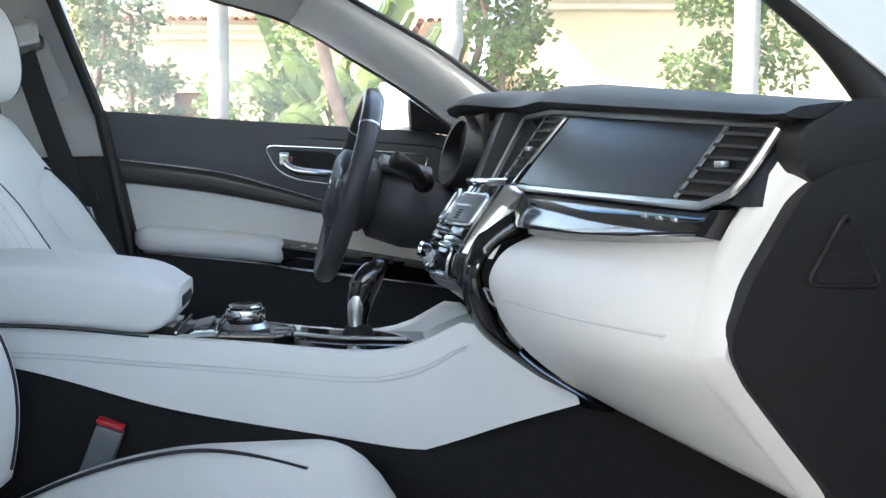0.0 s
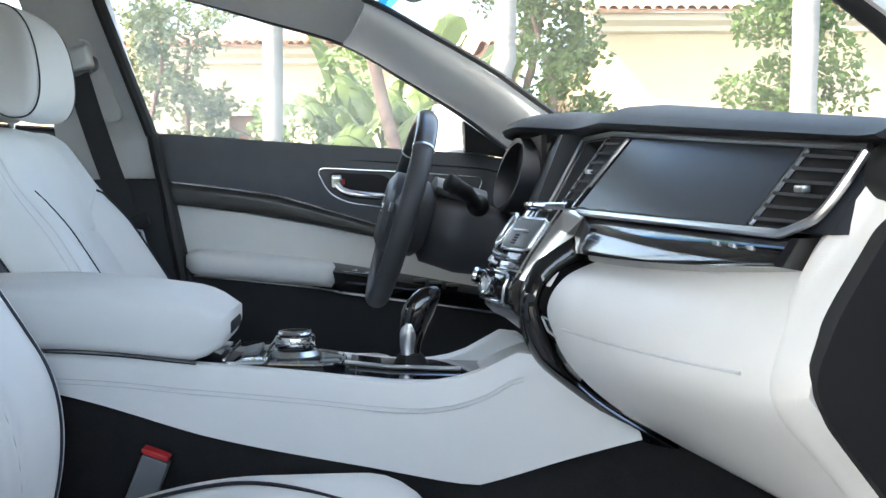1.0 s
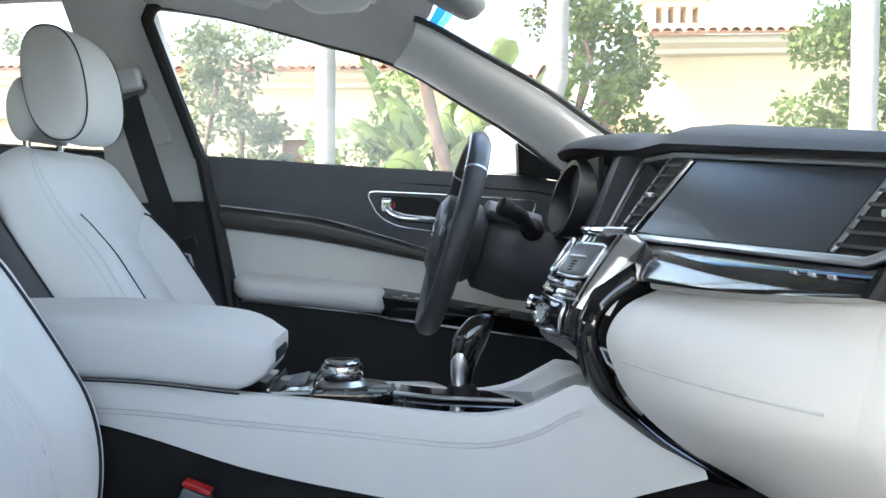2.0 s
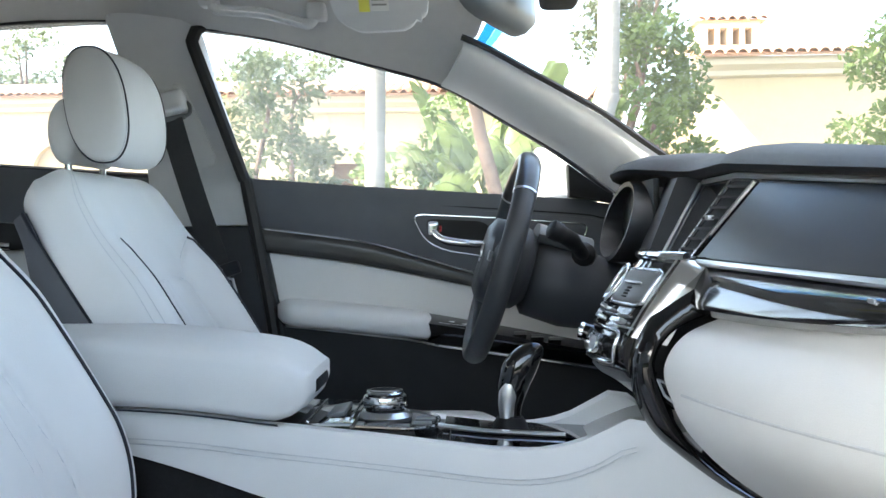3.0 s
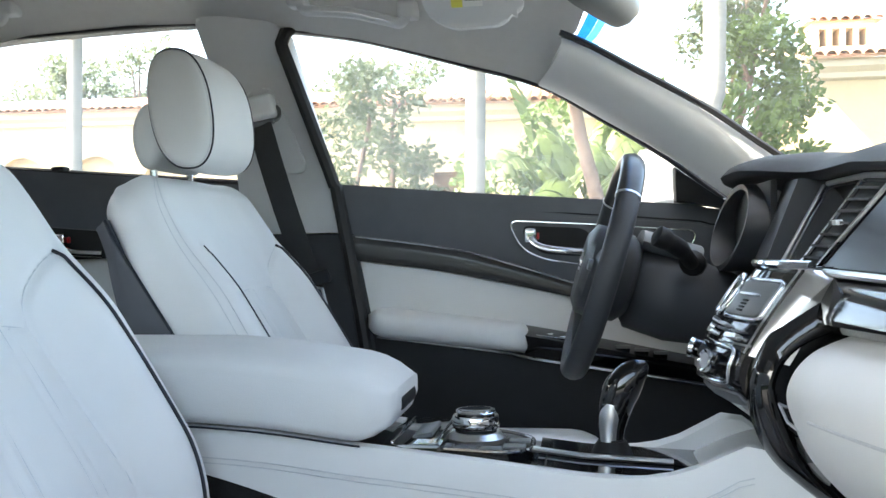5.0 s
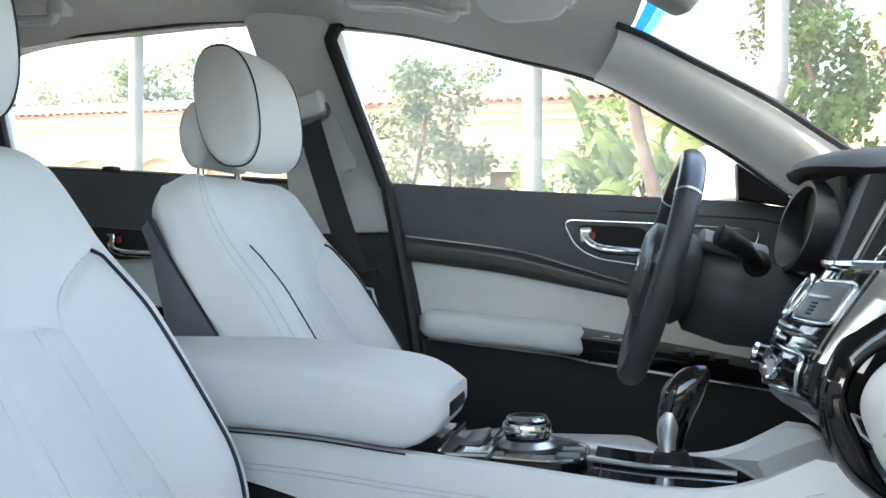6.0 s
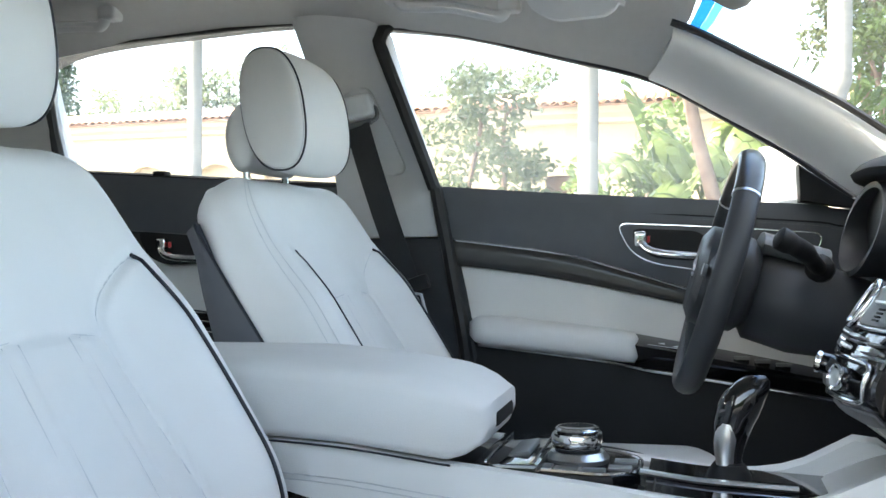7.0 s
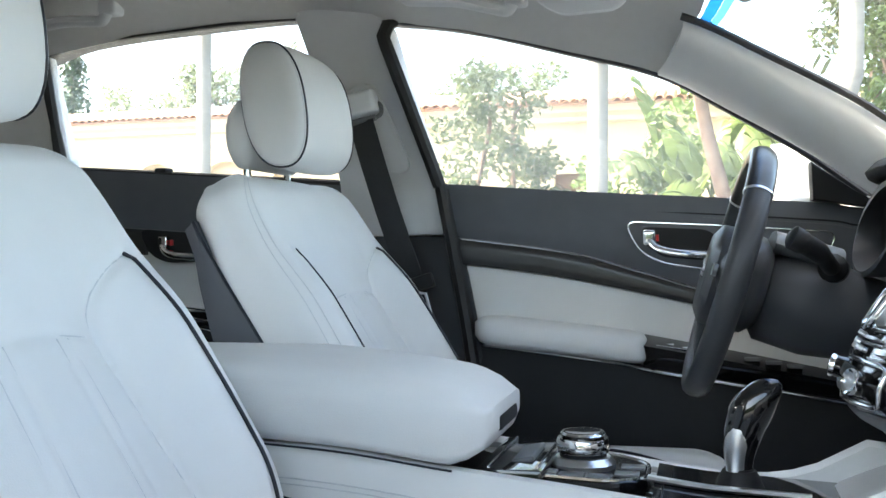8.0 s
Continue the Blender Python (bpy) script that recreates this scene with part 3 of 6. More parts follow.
def seat(SEAT_Y, dx, rise, nod=0.0):
    s = thing("car_seat", (0.25 + dx, SEAT_Y, 0.32), "white leather front seat with dark piping and charcoal back", "car seat", "front seats")
    a = radians(33)
    ux, uz = -math.sin(a), math.cos(a)      # up along the backrest
    fx, fz = math.cos(a), math.sin(a)       # out of its front
    ox, oz = 0.200 + dx, 0.609              # foot of the bolsters' line
    inner = -1 if SEAT_Y > 0 else 1         # side that faces the console

    def at(h, y, f):
        f -= 0.080 * max(0, (0.11 - h) / 0.16) ** 2
        return Vector((ox + ux * h + fx * f, SEAT_Y + y, oz + uz * h + fz * f))

    LOW, TOP = -0.06, 0.490
    half = curve_f([(-0.06, 0.226), (0.05, 0.238), (0.16, 0.243), (0.28, 0.243), (0.36, 0.241), (0.42, 0.235), (0.448, 0.226), (0.466, 0.212), (0.479, 0.194), (0.486, 0.165), (0.490, 0.125)])
    deep = curve_f([(-0.06, 0.180), (0.10, 0.164), (0.256, 0.134), (0.35, 0.106), (0.41, 0.086), (0.490, 0.082)])
    # seam lines on the front, as (height, distance from the middle)
    pad_edge = spl([(-0.05, 0.138, 0), (0.06, 0.124, 0), (0.18, 0.108, 0), (0.265, 0.098, 0), (0.300, 0.112, 0), (0.326, 0.148, 0), (0.340, 0.186, 0)], 6)
    cross = [Vector((0.265 + 0.006 * (1 - (y / 0.098) ** 2), y, 0)) for y in np.linspace(-0.098, 0.098, 14)]
    shoulder = spl([(-0.05, 0.226, 0), (0.10, 0.231, 0), (0.25, 0.229, 0), (0.34, 0.225, 0), (0.41, 0.216, 0), (0.445, 0.200, 0), (0.466, 0.172, 0)], 6)
    channels = [[Vector((h, q * (1 + 0.8 * (0.26 - h)), 0)) for h in np.linspace(-0.05, 0.266, 12)] for q in (-0.052, -0.034, 0.034, 0.052)]
    grooves = [(pad_edge, 1, 0.0060, 0.0052), (pad_edge, -1, 0.0060, 0.0052), (cross, 1, 0.0048, 0.0052), (shoulder, 1, 0.0022, 0.0042), (shoulder, -1, 0.0022, 0.0042)]
    grooves += [(c, 1, 0.0026, 0.0045) for c in channels]
    lines = []
    for pts, sd, depth, wide in grooves:
        p = np.array([(v.x, v.y * sd) for v in pts])
        lines.append((p[:-1], p[1:] - p[:-1], depth, wide))

    def groove(h, y):
        g = 0.0
        q = np.array((h, y))
        for p, d, depth, wide in lines:
            t = np.clip(((q - p) * d).sum(1) / (d * d).sum(1), 0, 1)
            dist = np.sqrt((((p + d * t[:, None]) - q) ** 2).sum(1)).min()
            if dist < 4 * wide:
                g = max(g, depth * math.exp(-(dist / wide) ** 2))
        return g

    def smooth(x, lo, hi):
        t = max(0.0, min(1.0, (x - lo) / (hi - lo)))
        return t * t * (3 - 2 * t)

    def roll(h):
        """Rounding of the upper edge."""
        q = max(0.0, min(1.0, (h - 0.436) / 0.0542))
        return 0.043 * (1 - math.sqrt(max(0.0, 1 - q * q)))

    def front(h, y):
        """Height of the front surface over the line of the bolsters."""
        w = half(h)
        v = abs(y)
        up = smooth(h, 0.25, 0.37)
        valley = -0.026 + 0.010 * math.cos(min(1, v / 0.10) * math.pi / 2) + 0.006 * smooth(h, 0.0, 0.26)
        pad = -0.012 + 0.014 * (1 - (v / 0.25) ** 2)
        f = valley * (1 - up) + pad * up
        f += (0.036 * (1 - up) + 0.008 * up) * smooth(v, 0.105, 0.190) * (1 - 0.35 * smooth(v, 0.205, 0.245))
        edge = max(0, (v - (w - 0.034)) / 0.034)
        return f - 0.034 * (1 - math.sqrt(max(0, 1 - min(1, edge) ** 2))) - roll(h)

    bm = bmesh.new()
    rings = []
    NH, NY = 96, 112
    for i in range(NH + 1):
        h = LOW + (TOP - LOW) * (1 - (1 - i / NH) ** 1.35)
        w = half(h)
        ring = []
        for k in range(NY + 1):
            c = 2 * k / NY - 1
            y = w * (0.55 * c + 0.45 * math.sin(math.pi / 2 * c))
            ring.append(at(h, y, front(h, y) - groove(h, y)))
        back = -deep(h) + roll(h) * 0.9
        side = front(h, w)
        for k in range(1, 7):
            ring.append(at(h, w + 0.007 * math.sin(math.pi * k / 7), side + (back + 0.012 - side) * k / 7))
        for k in range(9):
            ring.append(at(h, w * 0.95 * (1 - k / 4), back - 0.014 * (1 - (k / 4 - 1) ** 2)))
        for k in range(6, 0, -1):
            ring.append(at(h, -w - 0.007 * math.sin(math.pi * k / 7), side + (back + 0.012 - side) * k / 7))
        rings.append(ring)
    loft(bm, rings)
    back = part("backrest", bm, LEATHER, s, angle=70)
    # charcoal shell over the rear, its front edge at even depth along the side
    bm = bmesh.new()
    rings = []
    for i in range(29):
        h = LOW + (0.440 - LOW) * i / 28
        w = half(h) + 0.0085
        bk = -deep(h)
        sw = max(-0.079, bk + 0.004)
        ring = [at(h, w - 0.012, sw), at(h, w, sw - 0.002), at(h, w + 0.001, (sw + bk) / 2), at(h, w * 0.97, bk - 0.004)]
        ring += [at(h, w * 0.95 * (1 - k / 4), bk - 0.018 - 0.016 * (1 - (k / 4 - 1) ** 2)) for k in range(9)]
        ring += [at(h, -w * 0.97, bk - 0.004), at(h, -w - 0.001, (sw + bk) / 2), at(h, -w, sw - 0.002), at(h, -w + 0.012, sw), at(h, 0, bk + 0.02)]
        rings.append(ring)
    loft(bm, rings)
    part("back_shell", bm, DARKLEATHER, s, "charcoal leather back panel", angle=60)

    def lay(pts, sd, lift, r, n=5):
        bm = bmesh.new()
        tube(bm, [at(v.x, v.y * sd, front(v.x, v.y * sd) - groove(v.x, v.y * sd) + lift) for v in pts], r, n)
        return bm

    for sd in (-1, 1):
        bolster = [Vector((h, (0.174 if sd == inner and SEAT_Y > 0 else 0.184) + 0.013 * math.sin(math.pi * (h + 0.05) / 0.39), 0)) for h in np.linspace(-0.05, 0.341, 36)]
        part("piping", lay(bolster, sd, 0.0012, 0.0012 if sd == inner and SEAT_Y > 0 else 0.0024, 6), PIPING, back, "navy piping")
        part("seam", lay(pad_edge, sd, 0.0002, 0.0010), STITCH, back)
        for off in (0.0045, -0.0045):
            part("side_seam", lay([v + Vector((0, off, 0)) for v in shoulder], sd, 0.0002, 0.0006), STITCH, back)
        bm = bmesh.new()
        tube(bm, [at(h, sd * (half(h) + 0.0095), max(-0.079, -deep(h) + 0.004) + 0.001) for h in np.linspace(LOW, 0.438, 34)], 0.0022, 6)
        part("piping", bm, PIPING, back, "navy piping")
    part("seam", lay(cross, 1, 0.0002, 0.0010), STITCH, back)
    for c in channels:
        part("seam", lay(c, 1, 0.0001, 0.0006), STITCH, back)

    # cushion
    bm = bmesh.new()
    rings = []
    L0, L1 = 0.12 + dx, 0.660 + dx
    for i in range(29):
        u = i / 28
        x = L0 + (L1 - L0) * u
        w = 0.255 - 0.035 * max(0, (u - 0.70) / 0.30) ** 2.2
        nose = max(0, (u - 0.80) / 0.20)
        top = 0.512 + rise - 0.085 * max(0, 1 - u / 0.55) ** 2 - 0.085 * nose ** 2.6
        low = 0.37 + rise * 0.6 + 0.06 * nose ** 2
        ring = []
        for k in range(17):
            v = math.sin(math.pi / 2 * (k / 8 - 1))
            b = 0.030 * math.exp(-((abs(v) - 0.80) / 0.17) ** 2) * (1 - nose) ** 0.8
            drop = -0.050 * max(0, (abs(v) - 0.84) / 0.16) ** 2
            ring.append((x, SEAT_Y + w * v, top + b + drop + 0.008 * (1 - v * v)))
        side = min(low + 0.05, top - 0.055)
        low = min(low, side - 0.01)
        ring += [(x, SEAT_Y + w + 0.004, side), (x, SEAT_Y + w - 0.02, low), (x, SEAT_Y - w + 0.02, low), (x, SEAT_Y - w - 0.004, side)]
        rings.append(ring)
    loft(bm, rings)
    cu = part("cushion", bm, LEATHER, s, angle=60)
    for sd in (-1, 1):
        bm = bmesh.new()
        pts = []
        for k in range(30):
            u = 0.1 + 0.66 * k / 29
            x = L0 + (L1 - L0) * u
            w = 0.255 - 0.035 * max(0, (u - 0.70) / 0.30) ** 2.2
            v = 0.74 - 0.16 * max(0, (u - 0.45) / 0.31) ** 2
            nose = max(0, (u - 0.80) / 0.20)
            z = 0.512 + rise - 0.085 * max(0, 1 - u / 0.55) ** 2 + 0.030 * math.exp(-((v - 0.80) / 0.17) ** 2) * (1 - nose) ** 0.8 + 0.008 * (1 - v * v)
            pts.append((x, SEAT_Y + sd * w * v, z + 0.001))
        tube(bm, pts, 0.0028, 6)
        part("piping", bm, PIPING, cu, "navy piping")
    bm = bmesh.new()
    rbox(bm, 0.12 + dx, 0.60 + dx, SEAT_Y - 0.22, SEAT_Y + 0.22, 0.30, 0.385, 0.012)
    part("base", bm, DEEPBLACK, s, "black seat base")

    # head restraint: thick oval cushion with piped cheeks, on two posts
    hc = Vector((-0.0445 + dx + nod, SEAT_Y, 1.1075))

    def head(y, ang, grow=1.0):
        c, sn = math.cos(ang), math.sin(ang)
        d = 0.0495 * math.copysign(abs(c) ** 0.82, c) * grow
        v = 0.0915 * math.copysign(abs(sn) ** 0.86, sn) * grow
        bulge = 1 - min(1, abs(y) / 0.106) ** 2
        d += bulge * 0.004 * c
        return hc + Vector((d - 0.012 * (v / 0.09), y, v * (1 + 0.05 * bulge)))

    bm = bmesh.new()
    ys = [-0.117, -0.1165, -0.114, -0.110, -0.104] + list(np.linspace(-0.093, 0.066, 13)) + [0.084, 0.096, 0.105, 0.111, 0.114]
    gr = [0.30, 0.62, 0.86, 0.965, 1.0] + [1.0] * 13 + [0.985, 0.95, 0.88, 0.72, 0.40]
    loft(bm, [[head(y, 2 * math.pi * k / 40, g) for k in range(40)] for y, g in zip(ys, gr)])
    hr = part("headrest", bm, LEATHER, s, "rounded white leather headrest", angle=70)
    for sd in (-1, 1):
        bm = bmesh.new()
        tube(bm, [head(0.096 if sd > 0 else -0.105, 2 * math.pi * k / 56, 0.954 if sd > 0 else 1.004) for k in range(57)], 0.0017, 6)
        part("piping", bm, PIPING, hr, "navy piping")
        bm = bmesh.new()
        tube(bm, [head(0.102 if sd > 0 else -0.1095, 2 * math.pi * k / 56, 0.908 if sd > 0 else 0.972) for k in range(57)], 0.0006, 4)
        part("stitch_line", bm, STITCH, hr)
    bm = bmesh.new()
    loft(bm, [[hc + Vector((-0.058 + 0.026 * g * math.cos(2 * math.pi * k / 20), y, -0.040 + 0.052 * g * math.sin(2 * math.pi * k / 20))) for k in range(20)]
              for y, g in ((-0.104, 0.5), (-0.100, 0.85), (-0.088, 1.0), (0.088, 1.0), (0.100, 0.85), (0.104, 0.5))])
    part("headrest_back", bm, LEATHER, s, "padded rear half of the headrest", angle=70)
    for yy in (-0.075, 0.075):
        bm = bmesh.new()
        tube(bm, [hc + Vector((-0.060, yy, -0.06)), hc + Vector((-0.054, yy, -0.15))], 0.006, 10)
        part("post", bm, CHROME, s, "chrome headrest post")
        bm = bmesh.new()
        lathe(bm, [(0.0, 0.0), (0.012, 0.0), (0.011, 0.005), (0.0, 0.006)], hc + Vector((-0.057, yy, -0.1265)), (0, 0, 1), 16)
        part("post_guide", bm, GREYPLASTIC, s, "grey post collar")
    return s


seat(SEAT_Y, 0.0, 0.02)
seat(SEAT_Y - SEAT_GAP, -0.006, 0.0, -0.012)


# ---- centre console ----
CTOP = curve_f([(-0.3, 0.70), (0.127, 0.690), (0.314, 0.671), (0.45, 0.656), (0.583, 0.640), (0.645, 0.642), (0.692, 0.656), (0.732, 0.678), (0.765, 0.672), (0.82, 0.624), (0.90, 0.570)])
CLOW = curve_f([(-0.3, 0.70), (0.10, 0.648), (0.34, 0.576), (0.55, 0.530), (0.66, 0.507), (0.70, 0.510), (0.80, 0.542), (0.90, 0.572)])


def DTOP(x):
    """The gloss deck stays level where the white sides climb to the stack."""
    return CTOP(x) if x < 0.57 else CTOP(0.57) - 0.05 * (x - 0.57)


def console():
    c = thing("centre_console", (0.40, 0.0, 0.30), "white leather centre console with gloss black top and padded armrest", "centre console")
    for s, nm in ((-1, "side_panel"), (1, "side_panel")):
        bm = bmesh.new()
        rings = []
        for i in range(45):
            x = -0.25 + 1.14 * i / 44
            zl = CLOW(x)
            zt = max(CTOP(x), zl + 0.006)
            flare = 0.03 * max(0, (x - 0.66) / 0.2) ** 1.3
            ring = []
            for k in range(9):
                u = k / 8
                ring.append((x, s * (0.098 + flare + 0.016 * u ** 0.6), zt + (zl - zt) * u))
            ring += [(x, s * (0.085 + flare), zl), (x, s * (0.080 + flare), zt - 0.004), (x, s * (0.088 + flare), zt + 0.002)]
            rings.append(ring)
        loft(bm, rings)
        sp = part(nm, bm, LEATHER, c, "white leather side panel", angle=50)
        bm = bmesh.new()
        for off in (0.031, 0.037):
            tube(bm, [(x, s * (0.1105 + 0.0015 + 0.03 * max(0, (x - 0.66) / 0.2) ** 1.3), CTOP(x) - off) for x in np.linspace(-0.2, 0.74, 60)], 0.0007, 5)
        part("stitch_line", bm, STITCH, sp)
    bm = bmesh.new()
    rings = [[(x, -0.098, CLOW(x) + 0.004), (x, 0.098, CLOW(x) + 0.004), (x, 0.105, 0.30), (x, -0.105, 0.30)] for x in np.linspace(-0.25, 1.29, 36)]
    loft(bm, rings)
    part("tunnel", bm, CARPET, c, "black carpeted tunnel")
    bm = bmesh.new()
    rings = [[(x, -0.092, DTOP(x) - 0.012), (x, -0.05, DTOP(x) - 0.004), (x, 0.05, DTOP(x) - 0.004), (x, 0.092, DTOP(x) - 0.012), (x, 0.092, DTOP(x) - 0.05), (x, -0.092, DTOP(x) - 0.05)] for x in np.linspace(-0.25, 0.70, 30)]
    loft(bm, rings)
    deck = part("deck", bm, GLOSSBLACK, c, "gloss black console top")
    # white slope that climbs from the deck to the stack
    bm = bmesh.new()
    climb = curve_f([(0.66, 0.622), (0.69, 0.634), (0.73, 0.652), (0.77, 0.666), (0.82, 0.672)])
    loft(bm, [[(x, -0.094 - 0.03 * max(0, (x - 0.66) / 0.2) ** 1.3, climb(x) - 0.006), (x, -0.06, climb(x)), (x, 0.06, climb(x)), (x, 0.094, climb(x) - 0.006), (x, 0.094, climb(x) - 0.05), (x, -0.094, climb(x) - 0.05)] for x in np.linspace(0.662, 0.82, 16)])
    part("front_slope", bm, LEATHER, c, "white leather slope below the stack")
    # the lid
    bm = bmesh.new()
    rings = []
    for i in range(33):
        u = i / 32
        x = -0.20 + 0.545 * u
        e = max(0, (u - 0.88) / 0.12)
        zt = 0.780 - 0.03 * max(0, (x - 0.1) / 0.25) ** 1.5 - 0.016 * e ** 2.5
        zl = CTOP(x) + 0.002 + 0.030 * max(0, (x - 0.312) / 0.045) ** 1.4
        w = 0.112 - 0.018 * e ** 3
        ring = []
        for k in range(28):
            a = 2 * math.pi * k / 28
            cc, sn = math.cos(a), math.sin(a)
            p = 0.30 if sn > 0 else 0.14
            ring.append((x, w * math.copysign(abs(cc) ** 0.28, cc), (zt + zl) / 2 + (zt - zl) / 2 * math.copysign(abs(sn) ** (p + 0.12), sn)))
        rings.append(ring)
    x = 0.352
    zc = 0.727
    rings.append([(x, y * 0.86, zc + (z - zc) * 0.6) for _, y, z in rings[-1]])
    loft(bm, rings)
    lid = part("armrest_lid", bm, LEATHER, c, "white padded leather armrest lid", angle=60)
    bm = bmesh.new()
    tube(bm, [(x, -0.1145, CTOP(x) + 0.003) for x in np.linspace(-0.2, 0.318, 30)], 0.0014, 6)
    part("piping", bm, PIPING, lid, "dark piping")
    bm = bmesh.new()
    rbox(bm, 0.338, 0.354, -0.04, 0.06, 0.700, 0.718, 0.006)
    part("latch", bm, DEEPBLACK, lid, "black release latch")
    # tray and switches ahead of the lid
    bm = bmesh.new()
    rbox(bm, 0.335, 0.405, -0.088, 0.088, 0.645, 0.672, 0.006)
    part("switch_base", bm, GLOSSBLACK, c)
    bm = bmesh.new()
    rbox(bm, 0.366, 0.390, -0.050, 0.030, 0.670, 0.676, 0.0025, 3, Euler((0, radians(-12), 0)).to_matrix().to_4x4())
    part("switch", bm, GREYPLASTIC, c, "grey rocker switch")
    for x in (0.348, 0.3985):
        bm = bmesh.new()
        tube(bm, [(x, -0.080, 0.6725), (x, 0.082, 0.6725)], 0.0016, 8)
        part("chrome_line", bm, CHROME, c, "thin chrome line")
    # rotary controller
    bm = bmesh.new()
    plate_pts = rounded([(0.385, -0.07), (0.385, 0.06), (0.47, 0.06), (0.505, 0.03), (0.505, -0.04), (0.47, -0.07)], 0.02)
    a = [bm.verts.new((x, y, 0.664 - (x - 0.385) * 0.05)) for x, y in plate_pts]
    b = [bm.verts.new((x, y, 0.645 - (x - 0.385) * 0.05)) for x, y in plate_pts]
    bm.faces.new(a), bm.faces.new(b)
    for i in range(len(a)):
        j = (i + 1) % len(a)
        bm.faces.new((a[i], a[j], b[j], b[i]))
    rot = part("controller_base", bm, GLOSSBLACK, c)
    bm = bmesh.new()
    pts = [(x, y, 0.664 - (x - 0.385) * 0.05) for x, y in plate_pts]
    tube(bm, pts + pts[:1], 0.0022, 6)
    part("chrome_outline", bm, CHROME, rot, "chrome outline")
    kn = (0.436, -0.005, 0.660)
    bm = bmesh.new()
    lathe(bm, [(0.0, 0.0), (0.034, 0.0), (0.035, 0.0055), (0.030, 0.0110), (0.029, 0.0121)], kn)
    part("collar", bm, SATIN, rot, "satin silver collar")
    bm = bmesh.new()
    lathe(bm, [(0.0, 0.0088), (0.025, 0.0088), (0.025, 0.0187), (0.0, 0.0187)], kn)
    kb = part("knob", bm, DEEPBLACK, rot, "round knob with chrome rings")
    bm = bmesh.new()
    lathe(bm, [(0.0, 0.0165), (0.027, 0.0165), (0.0285, 0.0198), (0.0285, 0.0286), (0.027, 0.0319), (0.0, 0.0319)], kn)
    part("grip", bm, CHROME, kb, "knurled chrome grip")
    bm = bmesh.new()
    lathe(bm, [(0.0, 0.0308), (0.0225, 0.0308), (0.0225, 0.0363), (0.020, 0.0385), (0.0, 0.0369)], kn)
    part("cap", bm, GLOSSBLACK, kb, "gloss black cap")
    bm = bmesh.new()
    torus(bm, (kn[0], kn[1], kn[2] + 0.0365), (0, 0, 1), 0.022, 0.002, 32, 6)
    part("ring", bm, CHROME, kb, "chrome ring")
    for i, (x, y) in enumerate(((0.402, -0.052), (0.43, -0.056), (0.458, -0.054), (0.484, -0.03), (0.488, 0.005))):
        bm = bmesh.new()
        z = 0.6645 - (x - 0.385) * 0.05
        rbox(bm, x - 0.0125, x + 0.0125, y - 0.010, y + 0.010, z - 0.002, z + 0.0014, 0.0006)
        part("button", bm, GREYPLASTIC, rot, "grey push button")
    # lidded tray beside the selector with its silver rail
    bm = bmesh.new()
    rings = [[(x, -0.090, DTOP(x) + 0.001), (x, -0.035, DTOP(x) + 0.004), (x, -0.030, DTOP(x) - 0.01), (x, -0.090, DTOP(x) - 0.01)] for x in np.linspace(0.512, 0.690, 12)]
    loft(bm, rings)
    part("tray_lid", bm, GLOSSBLACK, c, "gloss black sliding tray lid")
    bm = bmesh.new()
    tube(bm, [(x, -0.028, DTOP(x) + 0.0075) for x in np.linspace(0.505, 0.665, 12)], 0.0035, 8, flat=1.9, side=(0, 0, 1))
    part("rail", bm, SATIN, c, "satin silver rail")
    bm = bmesh.new()
    tube(bm, [(0.521, y, DTOP(0.521) + 0.0022 + 0.055 * (y + 0.09) * 0.9) for y in (-0.089, -0.06, -0.036)], 0.0011, 6)
    part("lid_seam", bm, DEEPBLACK, c)
    bm = bmesh.new()
    tube(bm, [(x, -0.0885, DTOP(x) + 0.0015) for x in np.linspace(0.512, 0.690, 14)], 0.0014, 6)
    part("lid_edge", bm, SATIN, c, "thin silver edge")
    # selector
    g = part("selector_gate", gate_bm(), GLOSSBLACK, c)
    bm = bmesh.new()
    lathe(bm, [(0.0, 0.0), (0.026, 0.0), (0.022, 0.012), (0.017, 0.02), (0.0, 0.02)], (0.597, 0.012, 0.640))
    part("selector_boot", bm, DEEPBLACK, g)
    bm = bmesh.new()
    path = spl([(0.597, 0.012, 0.655), (0.598, 0.012, 0.682), (0.605, 0.011, 0.712), (0.619, 0.009, 0.736), (0.638, 0.007, 0.753)], 5)
    rr = [0.94 * v for v in [0.0125, 0.0127, 0.0132, 0.014, 0.015, 0.016, 0.017, 0.018, 0.019, 0.0195, 0.020, 0.0205, 0.0205, 0.020, 0.019, 0.018, 0.0165, 0.0145, 0.012, 0.009, 0.004]]
    tube(bm, path, rr, 16, flat=1.15, side=(0, 1, 0))
    sel = part("selector_grip", bm, GLOSSBLACK, g, "gloss black selector grip")
    bm = bmesh.new()
    tube(bm, [p + Vector((-0.0035, -0.0050, 0.0)) for p in path[:15]], [r * (0.86 - 0.50 * max(0, i - 6) / 8) for i, r in enumerate(rr[:15])], 18, flat=1.0, side=(0, 1, 0))
    part("grip_trim", bm, SATIN, sel, "satin silver grip trim")
    bm = bmesh.new()
    lathe(bm, [(0.0, 0.0), (0.0150, 0.0), (0.0155, 0.004), (0.0150, 0.008), (0.0, 0.008)], (0.597, 0.012, 0.654), (0, 0, 1), 24)
    part("collar", bm, DEEPBLACK, sel, "black collar")
    return c


